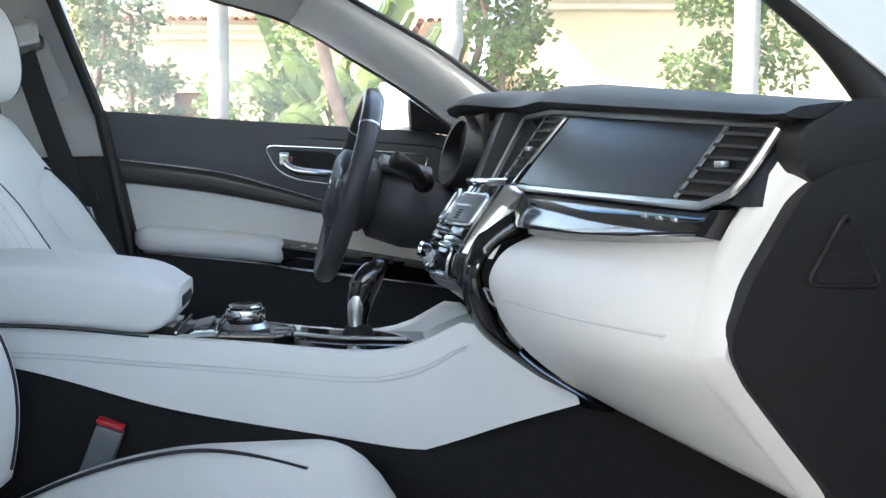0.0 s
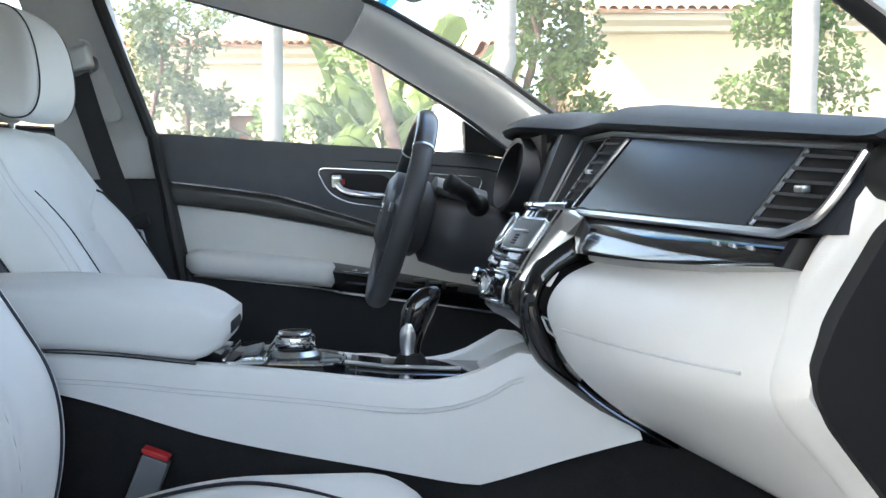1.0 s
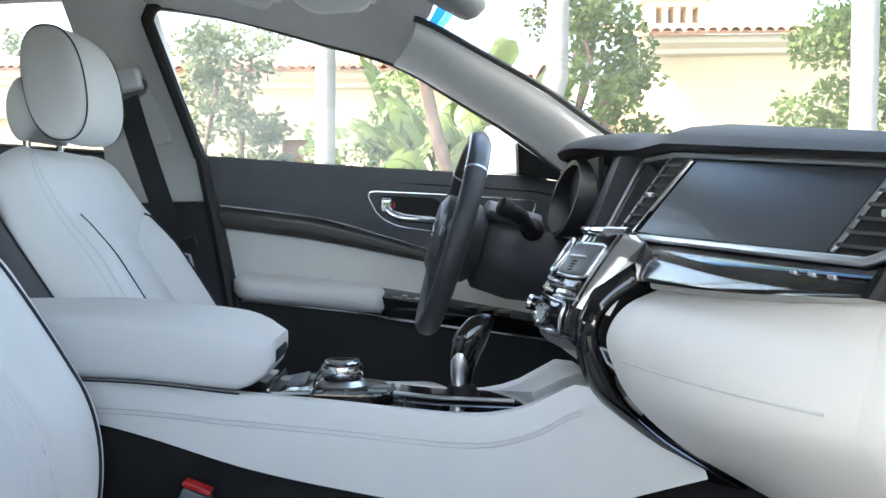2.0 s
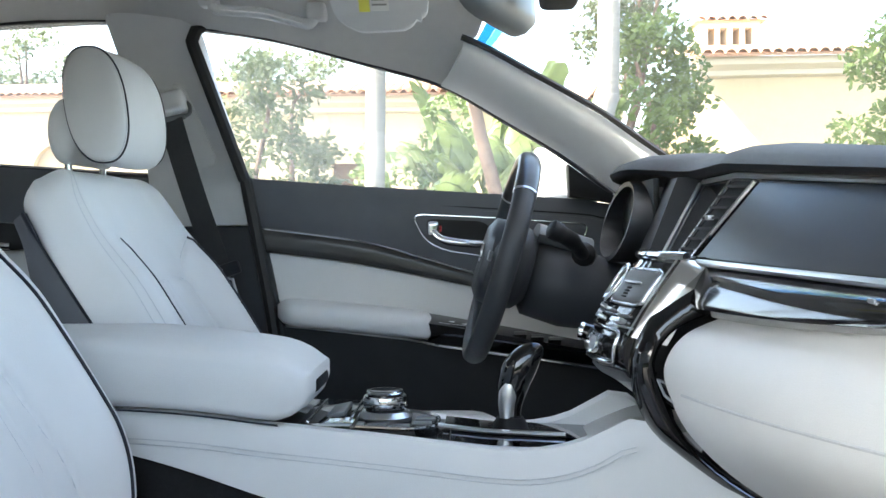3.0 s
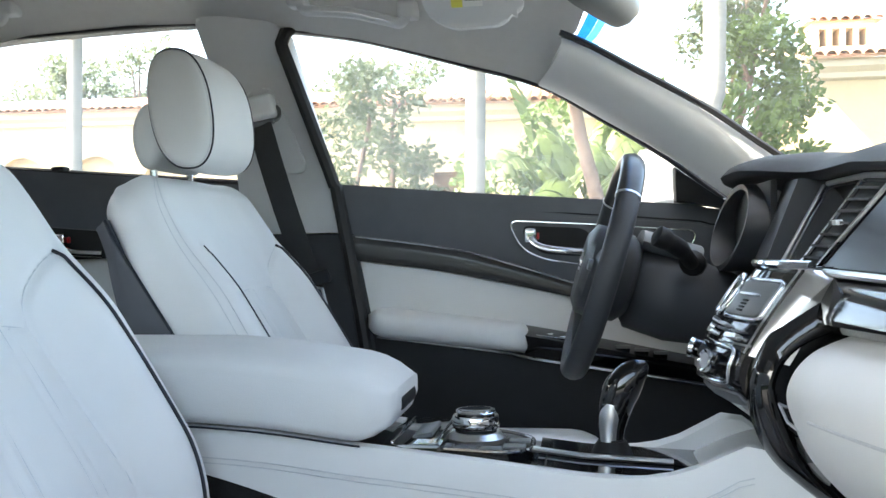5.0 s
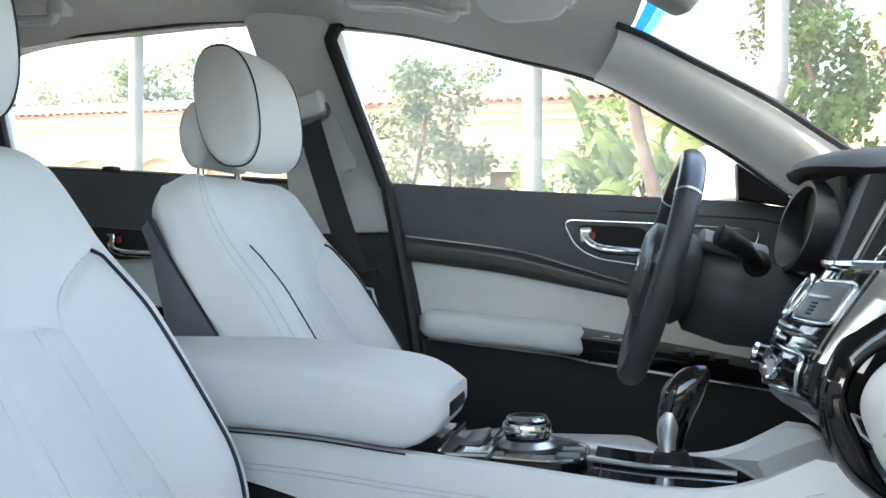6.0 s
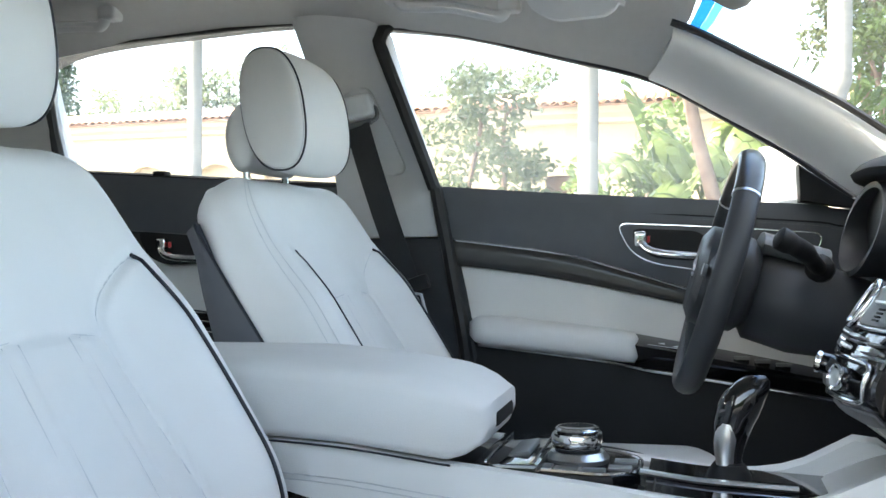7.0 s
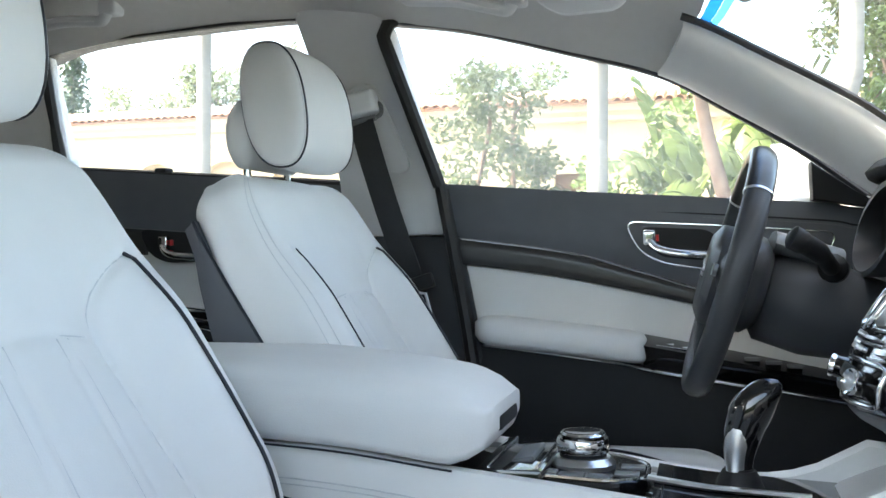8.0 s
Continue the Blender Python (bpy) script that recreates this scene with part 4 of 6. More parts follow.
def gate_bm():
    bm = bmesh.new()
    rings = [[(x, -0.022, DTOP(x) + 0.002), (x, 0.075, DTOP(x) + 0.002), (x, 0.085, DTOP(x) - 0.01), (x, -0.022, DTOP(x) - 0.01)] for x in np.linspace(0.512, 0.70, 12)]
    loft(bm, rings)
    return bm


console()


# ---- dashboard ----
def dash_x(y):
    """How far the dashboard's face sweeps forward towards the passenger's end."""
    t = max(0.0, min(1.0, (-y - 0.05) / 0.61))
    return 0.050 * t + 0.016 * t * t


def drop(y):
    t = max(0.0, min(1.0, (-y - 0.05) / 0.61))
    return -0.040 * t


def dashboard():
    d = thing("dashboard", (1.0, 0.0, 0.5), "black and white leather dashboard with gloss black and chrome trim", "dashboard")
    # padded top with its overhanging lip
    bm = bmesh.new()
    rings = []
    for i in range(57):
        y = -0.69 + 1.38 * i / 56
        hood = math.exp(-((y - 0.40) / 0.20) ** 4)
        dx, dz = dash_x(y), drop(y) * 1.3
        lx = 0.856 + dx - 0.070 * hood
        lz = 0.992 + dz + 0.014 * hood
        th = 1 - 0.6 * max(0, min(1, (-y - 0.05) / 0.61))
        rings.append([(1.30, y, 0.955 + dz * 0.5), (1.12, y, 0.992 + dz + 0.01 * hood), (lx + 0.09, y, lz + 0.014 * th), (lx + 0.04, y, lz + 0.011 * th), (lx + 0.012, y, lz + 0.003 * th), (lx, y, lz - 0.010 * th), (lx + 0.004, y, lz - 0.018 * th),
                      (lx + 0.020, y, lz - 0.021 * th), (lx + 0.07, y, lz - 0.016 * th), (1.02 + dx * 0.3, y, 0.91 + dz), (1.25, y, 0.90)])
    loft(bm, rings)
    part("top_pad", bm, DEEPBLACK, d, "soft black padded dashboard top", angle=60)

    def face(y, u):
        """The upper face, u from 0 at its top to 1 at its foot."""
        return Vector((0.878 + dash_x(y) - (0.058 - 0.022 * min(1, max(0, (-y - 0.05) / 0.6))) * u, y, 0.966 + drop(y) - (0.101 + drop(y) * 0.85) * u))

    def slab(name, ya, yb, u0, u1, off, material, label="", slant0=0.0, slant1=0.0, thick=0.02, parent=d, n=12):
        bm = bmesh.new()
        rings = []
        for i in range(n + 1):
            t = i / n
            ring = []
            for k in range(5):
                u = u0 + (u1 - u0) * k / 4
                y = (ya + slant0 * (u - 0.5)) * (1 - t) + (yb + slant1 * (u - 0.5)) * t
                ring.append(face(y, u) + Vector((-off, 0, 0)))
            back = [p + Vector((thick, 0, 0.0)) for p in ring[::-1]]
            rings.append(ring + back)
        loft(bm, rings)
        return part(name, bm, material, parent, label)

    slab("upper_face", 0.235, -0.655, 0.0, 1.0, 0.0, PANELBLACK, "satin black face panel", thick=0.05, n=24)
    slab("blank_panel", -0.112, -0.545, 0.04, 0.97, 0.005, PANELBLACK, "dark satin blank panel", slant0=0.07, slant1=0.03)
    slab("display", 0.135, -0.012, 0.06, 0.97, 0.002, GLOSSBLACK, "dark switched-off display screen", slant0=0.04, slant1=0.07)

    def vent(ya, yb, s0, s1, nslat):
        v = slab("air_vent", ya, yb, 0.06, 0.95, 0.0022, DEEPBLACK, "air vent with horizontal slats", slant0=s0, slant1=s1)
        for k in range(nslat):
            u = 0.13 + 0.76 * k / (nslat - 1)
            bm = bmesh.new()
            rings = []
            for t in np.linspace(0.06, 0.94, 6):
                y = (ya + s0 * (u - 0.5)) * (1 - t) + (yb + s1 * (u - 0.5)) * t
                p = face(y, u)
                rings.append([p + Vector((-0.010, 0, 0.0025)), p + Vector((0.004, 0, 0.001)), p + Vector((0.004, 0, -0.001)), p + Vector((-0.010, 0, -0.0005))])
            loft(bm, rings)
            part("slat", bm, SOFTBLACK, v)
        bm = bmesh.new()
        y = (ya + yb) / 2
        p = face(y, 0.5)
        rbox(bm, p.x - 0.014, p.x - 0.006, y - 0.009, y + 0.009, p.z - 0.003, p.z + 0.003, 0.0015)
        part("vent_tab", bm, SATIN, v, "silver vent tab")
        for ye, sl in (((ya, s0), (yb, s1)) if nslat == 7 else ((ya, s0),)):
            bm = bmesh.new()
            tube(bm, [face(ye + sl * (u - 0.5), u) + Vector((-0.006, 0, 0)) for u in np.linspace(0.05, 0.96, 10)], 0.003, 6)
            part("chrome_edge", bm, CHROME, v, "chrome vent edge")

    vent(-0.018, -0.098, 0.07, 0.07, 7)
    vent(-0.555, -0.640, 0.03, 0.03, 6)
    # bright trims over and under the face
    bm = bmesh.new()
    pts = [face(y, 0.0) + Vector((-0.004, 0, 0.001)) for y in np.linspace(0.13, -0.650, 50)]
    tube(bm, pts, 0.0035, 8)
    part("chrome_trim", bm, SATIN, d, "silver trim line")
    bm = bmesh.new()
    pts = [face(y, 1.0) + Vector((-0.012, 0, -0.002)) for y in np.linspace(0.14, -0.60, 50)]
    pts += [face(q.x, q.y) + Vector((-0.010, 0, 0)) for q in spl([(-0.61, 0.985, 0), (-0.638, 0.80, 0), (-0.650, 0.45, 0), (-0.657, 0.03, 0)], 6)]
    tube(bm, pts, 0.0042, 8)
    part("chrome_trim", bm, SATIN, d, "silver trim line")
    # gloss strip below, thinning towards the door
    bm = bmesh.new()
    rings = []
    for y in np.linspace(-0.075, -0.615, 40):
        t = (-y - 0.075) / 0.54
        p = face(y, 1.0)
        lean = min(1.0, max(0.0, (-y - 0.075) / 0.10)) ** 0.7
        h = 0.066 - 0.034 * t ** 2
        # last point runs low: black underside fills in for shade above the white panel
        rings.append([p + Vector((0.03, 0, -0.004)), p + Vector((-0.010, 0, -0.005)), p + Vector((-0.012 - 0.20 * h * lean, 0, -0.006 - 0.33 * h)), p + Vector((-0.012 - 0.36 * h * lean, 0, -0.006 - 0.58 * h)), p + Vector((-0.012 - 0.38 * h * lean, 0, -0.006 - 0.68 * h)),
                      p + Vector((-0.008 - 0.28 * h * lean, 0, -0.90 * h)), p + Vector((0.0, 0, -h)), p + Vector((0.05, 0, -h - 0.020 * (1 - t) ** 0.5))])
    loft(bm, rings)
    part("gloss_strip", bm, GLOSSBLACK, d, "gloss black trim strip", angle=60)
    for y in (-0.505, -0.535, -0.565):
        bm = bmesh.new()
        p = face(y, 1.0) + Vector((-0.0195, 0, -0.020))
        rbox(bm, p.x + 0.0002, p.x + 0.003, y - 0.007, y + 0.007, p.z + 0.002, p.z + 0.006, 0.001)
        part("badge_bar", bm, SATIN, d, "small silver bar on the gloss strip")

    # white lower dashboard with glovebox
    near_end = spl([(0.845, 0.808, 0), (0.783, 0.783, 0), (0.759, 0.748, 0), (0.766, 0.713, 0), (0.790, 0.666, 0), (0.845, 0.613, 0), (0.935, 0.560, 0)], 8)
    door_end = spl([(0.950, 0.880, 0), (0.910, 0.830, 0), (0.882, 0.787, 0), (0.867, 0.742, 0), (0.873, 0.714, 0), (0.913, 0.667, 0), (0.975, 0.590, 0)], 8)

    def lower(y, u):
        t = max(0.0, min(1.0, (-y - 0.127) / 0.518))
        k = min(47, int(u * 48))
        f = u * 48 - k
        a = near_end[k].lerp(near_end[k + 1], f)
        b = door_end[k].lerp(door_end[k + 1], f)
        p = a.lerp(b, t)
        swell = math.sin(math.pi * t) * math.sin(math.pi * u)
        return Vector((p.x - 0.012 * swell, y, p.y - 0.02 * (t - t ** 3) * (1 - u) ** 2))

    bm = bmesh.new()
    rings = []
    for i, y in enumerate(np.linspace(-0.127, -0.645, 48)):
        e = max(0, 1 - i / 4) ** 2
        ring = [lower(y, k / 36) + Vector((0.022 * e, 0, (0.5 - k / 36) * -0.02 * e)) for k in range(37)]
        ring += [ring[-1] + Vector((0.12, 0, 0.02)), ring[0] + Vector((0.12, 0, -0.01))]
        rings.append(ring)
    loft(bm, rings)
    low = part("lower_panel", bm, LEATHER, d, "white leather lower dashboard", angle=60)
    bm = bmesh.new()
    pts = [lower(y, 0.47 + 0.05 * (-y - 0.2)) + Vector((-0.0006, 0, 0)) for y in np.linspace(-0.215, -0.60, 40)]
    tube(bm, pts, 0.0018, 6)
    part("glovebox_gap", bm, STITCH, low, "glovebox shut line")
    bm = bmesh.new()
    n = Vector((-1, -0.25, 0.1)).normalized()
    o = [Vector(v) for v in ((0.766, -0.143, 0.730), (0.782, -0.175, 0.725), (0.795, -0.205, 0.713), (0.806, -0.209, 0.692), (0.786, -0.180, 0.702), (0.772, -0.155, 0.713))]
    loft(bm, [[v + n * 0.004 for v in o], [v - n * 0.02 for v in o]])
    gl = part("glovebox_latch", bm, GLOSSBLACK, low, "gloss black latch with silver edge")
    bm = bmesh.new()
    tube(bm, [v + n * 0.005 for v in o] + [o[0] + n * 0.005], 0.0018, 6)
    part("chrome_outline", bm, CHROME, gl)
    # gloss band that sweeps from the strip down the side of the stack
    bm = bmesh.new()
    left = spl([(0.800, -0.112, 0.842), (0.785, -0.113, 0.830), (0.753, -0.114, 0.793), (0.735, -0.115, 0.751), (0.737, -0.115, 0.712), (0.760, -0.115, 0.665), (0.815, -0.115, 0.616), (0.878, -0.115, 0.569), (0.890, -0.115, 0.560)], 5)
    right = spl([(0.92, -0.128, 0.836), (0.850, -0.128, 0.812), (0.785, -0.129, 0.786), (0.760, -0.130, 0.748), (0.768, -0.130, 0.711), (0.792, -0.130, 0.663), (0.847, -0.130, 0.610), (0.935, -0.130, 0.557), (0.945, -0.130, 0.550)], 5)
    loft(bm, [[a, a.lerp(b, 0.3) + Vector((0, -0.009, 0)), a.lerp(b, 0.7) + Vector((0, -0.010, 0)), b, b + Vector((0.01, 0.05, 0)), a + Vector((0.01, 0.05, 0))] for a, b in zip(left, right)])
    part("gloss_band", bm, GLOSSBLACK, d, "gloss black sweeping side band", angle=70)

    # white end panel that turns from the face towards the doorway
    bm = bmesh.new()
    brow = [face(-0.653, 0.36), face(-0.648, 0.56), face(-0.638, 0.78), face(-0.612, 1.0) + Vector((0, 0, -0.012)), Vector((0.892, -0.60, 0.806)), Vector((0.878, -0.60, 0.752)), Vector((0.884, -0.60, 0.715)), Vector((0.922, -0.60, 0.668)), Vector((0.985, -0.60, 0.590))]
    crease = [(0.936, -0.667, 0.890), (0.928, -0.659, 0.872), (0.916, -0.653, 0.846), (0.900, -0.648, 0.820), (0.879, -0.647, 0.784), (0.865, -0.647, 0.742), (0.871, -0.647, 0.714), (0.911, -0.647, 0.667), (0.973, -0.647, 0.590)]
    rim = [(0.946, -0.690, 0.880), (0.936, -0.690, 0.863), (0.922, -0.690, 0.842), (0.909, -0.690, 0.822), (0.889, -0.690, 0.784), (0.876, -0.690, 0.746), (0.881, -0.690, 0.730), (0.925, -0.690, 0.680), (0.990, -0.690, 0.606)]
    rows = []
    for a, b, c in zip(spl(brow, 5), spl(crease, 5), spl(rim, 5)):
        rows.append([a + Vector((0.012, 0, 0)), a.lerp(b, 0.45) + Vector((-0.002, 0, 0)), a.lerp(b, 0.82) + Vector((-0.002, 0, 0)), b + Vector((0.0015, -0.002, 0)), b.lerp(c, 0.2) + Vector((0, -0.003, 0)), b.lerp(c, 0.6) + Vector((0, -0.002, 0)), c, c + Vector((0.06, 0.01, 0)), a + Vector((0.06, 0, 0))])
    loft(bm, rows)
    part("end_panel", bm, LEATHER, d, "white leather end panel", angle=60)

    # end cap next to the doorway
    bm = bmesh.new()
    o = rounded([(0.990, 0.897), (1.30, 0.90), (1.30, 0.42), (1.05, 0.45), (0.968, 0.618), (0.885, 0.722), (0.874, 0.752), (0.892, 0.800), (0.936, 0.874), (0.955, 0.890)], 0.018)
    plate(bm, o, -0.676, -0.70, 0.005, 3)
    ec = part("end_cap", bm, DEEPBLACK, d, "black end cap with triangular vent")
    bm = bmesh.new()
    plate(bm, rounded([(0.971, 0.853), (0.941, 0.800), (0.999, 0.798)], 0.008), -0.7005, -0.703, 0.001, 1)
    tv = part("side_vent", bm, DEEPBLACK, ec, "black triangular vent grille")
    bm = bmesh.new()
    edge_pts = [(x, -0.7025, z) for x, z in rounded([(0.971, 0.857), (0.938, 0.798), (1.003, 0.796)], 0.010)]
    tube(bm, edge_pts + edge_pts[:1], 0.0024, 6)
    part("vent_frame", bm, DEEPBLACK, tv, "thin raised black frame")
    for k in range(6):
        z = 0.804 + 0.0075 * k
        w = 0.025 * (1 - (z - 0.799) / 0.056)
        bm = bmesh.new()
        rbox(bm, 0.971 - w, 0.971 + w, -0.7038, -0.7025, z, z + 0.004, 0.0004, 1)
        part("slat", bm, DEEPBLACK, tv)
    bm = bmesh.new()
    o = rounded([(0.932, 0.922), (0.975, 0.946), (1.05, 0.952), (1.32, 0.945), (1.32, 0.86), (0.985, 0.882), (0.951, 0.874), (0.931, 0.892)], 0.008)
    plate(bm, o, -0.655, -0.696, 0.006, 3)
    part("corner_pad", bm, DEEPBLACK, d, "black padded dashboard corner", angle=60)

    # centre stack, bowed towards the seats
    def bow(y):
        return 0.028 * (1 - (y / 0.108) ** 2)

    rot = Euler((0, radians(32), 0)).to_matrix().to_4x4()
    bm = bmesh.new()
    sx = [(0.796, 0.868), (0.765, 0.825), (0.741, 0.787), (0.727, 0.757), (0.738, 0.728), (0.79, 0.688)]
    prof = [(p.x, p.y) for p in spl([(a, b, 0) for a, b in sx], 5)]
    loft(bm, [[(x - bow(y), y, z) for x, z in prof] + [(0.90, y, 0.688), (0.90, y, 0.870)] for y in np.linspace(-0.108, 0.108, 25)])
    st = part("control_panel", bm, GLOSSBLACK, d, "gloss black control stack", angle=50)

    def on(u, off=0.0):
        i = min(len(prof) - 2, int(u * (len(prof) - 1)))
        f = u * (len(prof) - 1) - i
        return prof[i][0] * (1 - f) + prof[i + 1][0] * f - off, prof[i][1] * (1 - f) + prof[i + 1][1] * f

    def skin(u, y, h):
        """A point over the face of the stack, h above it."""
        a, b = on(max(0.0, u - 0.02)), on(min(1.0, u + 0.02))
        n = Vector((b[1] - a[1], 0.667 * y * 9.2 * (b[1] - a[1]) * -1, a[0] - b[0])).normalized()
        x, z = on(u)
        return Vector((x - bow(y), y, z)) + n * h

    def bounds(u0, u1, y0, y1, power=5.0, n=40):
        """A rounded rectangle, or an oval for a low power, on the face of the stack."""
        pts = []
        for k in range(n):
            a = 2 * math.pi * k / n
            c, q = math.cos(a), math.sin(a)
            pts.append(((u0 + u1) / 2 + (u1 - u0) / 2 * math.copysign(abs(c) ** (2 / power), c), (y0 + y1) / 2 + (y1 - y0) / 2 * math.copysign(abs(q) ** (2 / power), q)))
        return pts

    def pad(name, u0, u1, y0, y1, h, material, label="", power=6.0, host=None):
        bm = bmesh.new()
        cu, cy = (u0 + u1) / 2, (y0 + y1) / 2
        o = bounds(u0, u1, y0, y1, power)
        rings = [[skin(cu + (u - cu) * f, cy + (y - cy) * f, e) for u, y in o] for f, e in ((1.0, -0.004), (1.0, h * 0.7), (0.97, h * 0.93), (0.92, h), (0.5, h), (0.05, h))]
        loft(bm, rings)
        return part(name, bm, material, host or st, label, angle=40)

    def outline(name, u0, u1, y0, y1, h, r, label="chrome outline", power=6.0, host=None):
        bm = bmesh.new()
        o = bounds(u0, u1, y0, y1, power, 56)
        tube(bm, [skin(u, y, h) for u, y in o + o[:1]], r, 8)
        return part(name, bm, CHROME, host or st, label, angle=70)

    for y0, y1 in ((-0.098, -0.022), (0.022, 0.098)):
        # the panel's bright reflection is put in as a grey base colour
        ap = pad("audio_panel", 0.09, 0.265, y0, y1, 0.007, GREYPLASTIC, "button panel, reflection painted as grey, in a chrome outline", 9.0)
        outline("chrome_outline", 0.08, 0.275, y0 - 0.003, y1 + 0.003, 0.004, 0.0026, power=9.0)
        m = (y0 + y1) / 2
        pad("volume_bar", 0.155, 0.166, m - 0.022, m + 0.022, 0.010, SATIN, "slim silver rocker bar")
        for k in range(4):
            pad("button", 0.185 + 0.017 * k, 0.193 + 0.017 * k, m - 0.006, m + 0.006, 0.0082, DEEPBLACK)
    pad("clock", 0.09, 0.27, -0.014, 0.014, 0.006, DEEPBLACK, "black clock in an oval chrome ring", 2.4)
    outline("clock_ring", 0.075, 0.285, -0.017, 0.017, 0.008, 0.0034, "oval chrome ring of the clock", 2.4)
    bm = bmesh.new()
    tube(bm, [skin(0.0, y, 0.003) for y in np.linspace(-0.118, 0.104, 16)], 0.0055, 8)
    part("chrome_strip", bm, CHROME, st, "bright chrome strip along the top")
    # bevelled flank between the stack and the side band
    bm = bmesh.new()
    rows = []
    for u in np.linspace(0.0, 0.46, 20):
        q = skin(u, -0.102, 0.001)
        w = 1.0 - 0.75 * (u / 0.46)
        rows.append([q, q + Vector((0.012, -0.015, -0.006)) * w, q + Vector((0.026, -0.028, -0.012)) * w, q + Vector((0.045, -0.016, -0.012)), q + Vector((0.03, 0.01, 0))])
    loft(bm, rows)
    part("flank", bm, SATIN, st, "satin silver bevelled flank", angle=60)
    # keys under the clock
    for y0, y1, u0, u1 in ((-0.088, -0.058, 0.362, 0.392), (-0.050, -0.020, 0.312, 0.328), (-0.012, 0.012, 0.362, 0.392), (0.020, 0.050, 0.312, 0.328), (0.058, 0.088, 0.362, 0.392)):
        pad("button", u0, u1, y0, y1, 0.007, SATIN, "silver push button", 5.0)
    for y in (-0.078, -0.038, 0.0, 0.038, 0.078):
        pad("button", 0.338, 0.350, y - 0.014, y + 0.014, 0.005, GREYPLASTIC)
    bm = bmesh.new()
    tube(bm, [skin(0.415, y, 0.001) for y in (-0.108, -0.05, 0.05, 0.108)], 0.0014, 6)
    part("seam_trim", bm, SATIN, st, "thin silver dividing line")
    # heating panel
    outline("chrome_outline", 0.44, 0.70, -0.094, 0.094, 0.003, 0.0028, power=7.0)
    pad("display", 0.48, 0.57, -0.030, 0.030, 0.003, DEEPBLACK, "dark display")
    for y in (-0.024, -0.008, 0.008, 0.024):
        pad("button", 0.60, 0.65, y - 0.007, y + 0.007, 0.005, GREYPLASTIC)
    for y in (-0.062, 0.062):
        c = skin(0.565, y, 0.0)
        n = skin(0.565, y, 1.0) - c
        bm = bmesh.new()
        lathe(bm, [(0.0, -0.004), (0.0125, -0.004), (0.0120, 0.011), (0.0112, 0.013), (0.0, 0.013)], c, n, 28)
        kn = part("temperature_knob", bm, GLOSSBLACK, st, "black rotary knob with a chrome cap")
        bm = bmesh.new()
        lathe(bm, [(0.0124, 0.010), (0.0130, 0.012), (0.0128, 0.0155), (0.0116, 0.0165), (0.0092, 0.0155), (0.0088, 0.012)], c, n, 28)
        part("knob_ring", bm, CHROME, kn, "chrome ring")
        bm = bmesh.new()
        lathe(bm, [(0.0, 0.012), (0.0088, 0.012), (0.0084, 0.0145), (0.0, 0.0145)], c, n, 24)
        part("knob_face", bm, SATIN, kn)
    pad("button", 0.76, 0.84, -0.098, 0.098, 0.003, GREYPLASTIC, "grey lower key strip", 9.0)

    # instrument binnacle
    bm = bmesh.new()
    rings = []
    for k in range(36):
        a = 2 * math.pi * k / 36
        cy, cz = 0.385 + 0.155 * math.cos(a), 0.914 + 0.058 * math.sin(a)
        rings.append([(0.785 + 0.018 * math.sin(a), cy, cz), (0.785 + 0.018 * math.sin(a), cy + 0.008 * math.cos(a), cz + 0.008 * math.sin(a)), (0.822, cy + 0.008 * math.cos(a), cz + 0.008 * math.sin(a)), (0.822, cy, cz)])
    rows = loft(bm, rings, cap=False)
    for i in range(4):
        bm.faces.new((rows[-1][i], rows[-1][(i + 1) % 4], rows[0][(i + 1) % 4], rows[0][i]))
    bi = part("binnacle", bm, SOFTBLACK, d, "black instrument binnacle", angle=60)
    bm = bmesh.new()
    rbox(bm, 0.819, 0.829, 0.22, 0.55, 0.845, 0.978, 0.003)
    part("instrument_face", bm, DEEPBLACK, bi, "dark instrument face")
    bm = bmesh.new()
    loft(bm, [[(0.800, y, 0.868), (0.842, y, 0.975), (0.95, y, 0.975), (0.95, y, 0.868)] for y in (0.150, 0.160, 0.225, 0.235)])
    part("binnacle_side", bm, SOFTBLACK, d, "black panel beside the instruments")
    # bezel of the display
    bm = bmesh.new()
    tube(bm, [face(0.150 - 0.02 * u, u) + Vector((-0.004, 0, 0)) for u in np.linspace(0.0, 1.0, 10)], 0.003, 6)
    part("display_bezel", bm, SATIN, d, "silver display bezel")
    # knee panel on the driver's side
    bm = bmesh.new()
    loft(bm, [[(0.83, y, 0.865), (0.775, y, 0.80), (0.80, y, 0.70), (0.90, y, 0.58), (0.98, y, 0.58), (0.98, y, 0.865)] for y in np.linspace(0.115, 0.70, 12)])
    part("knee_panel", bm, SOFTBLACK, d, "dark knee panel", angle=60)
    return d


dashboard()


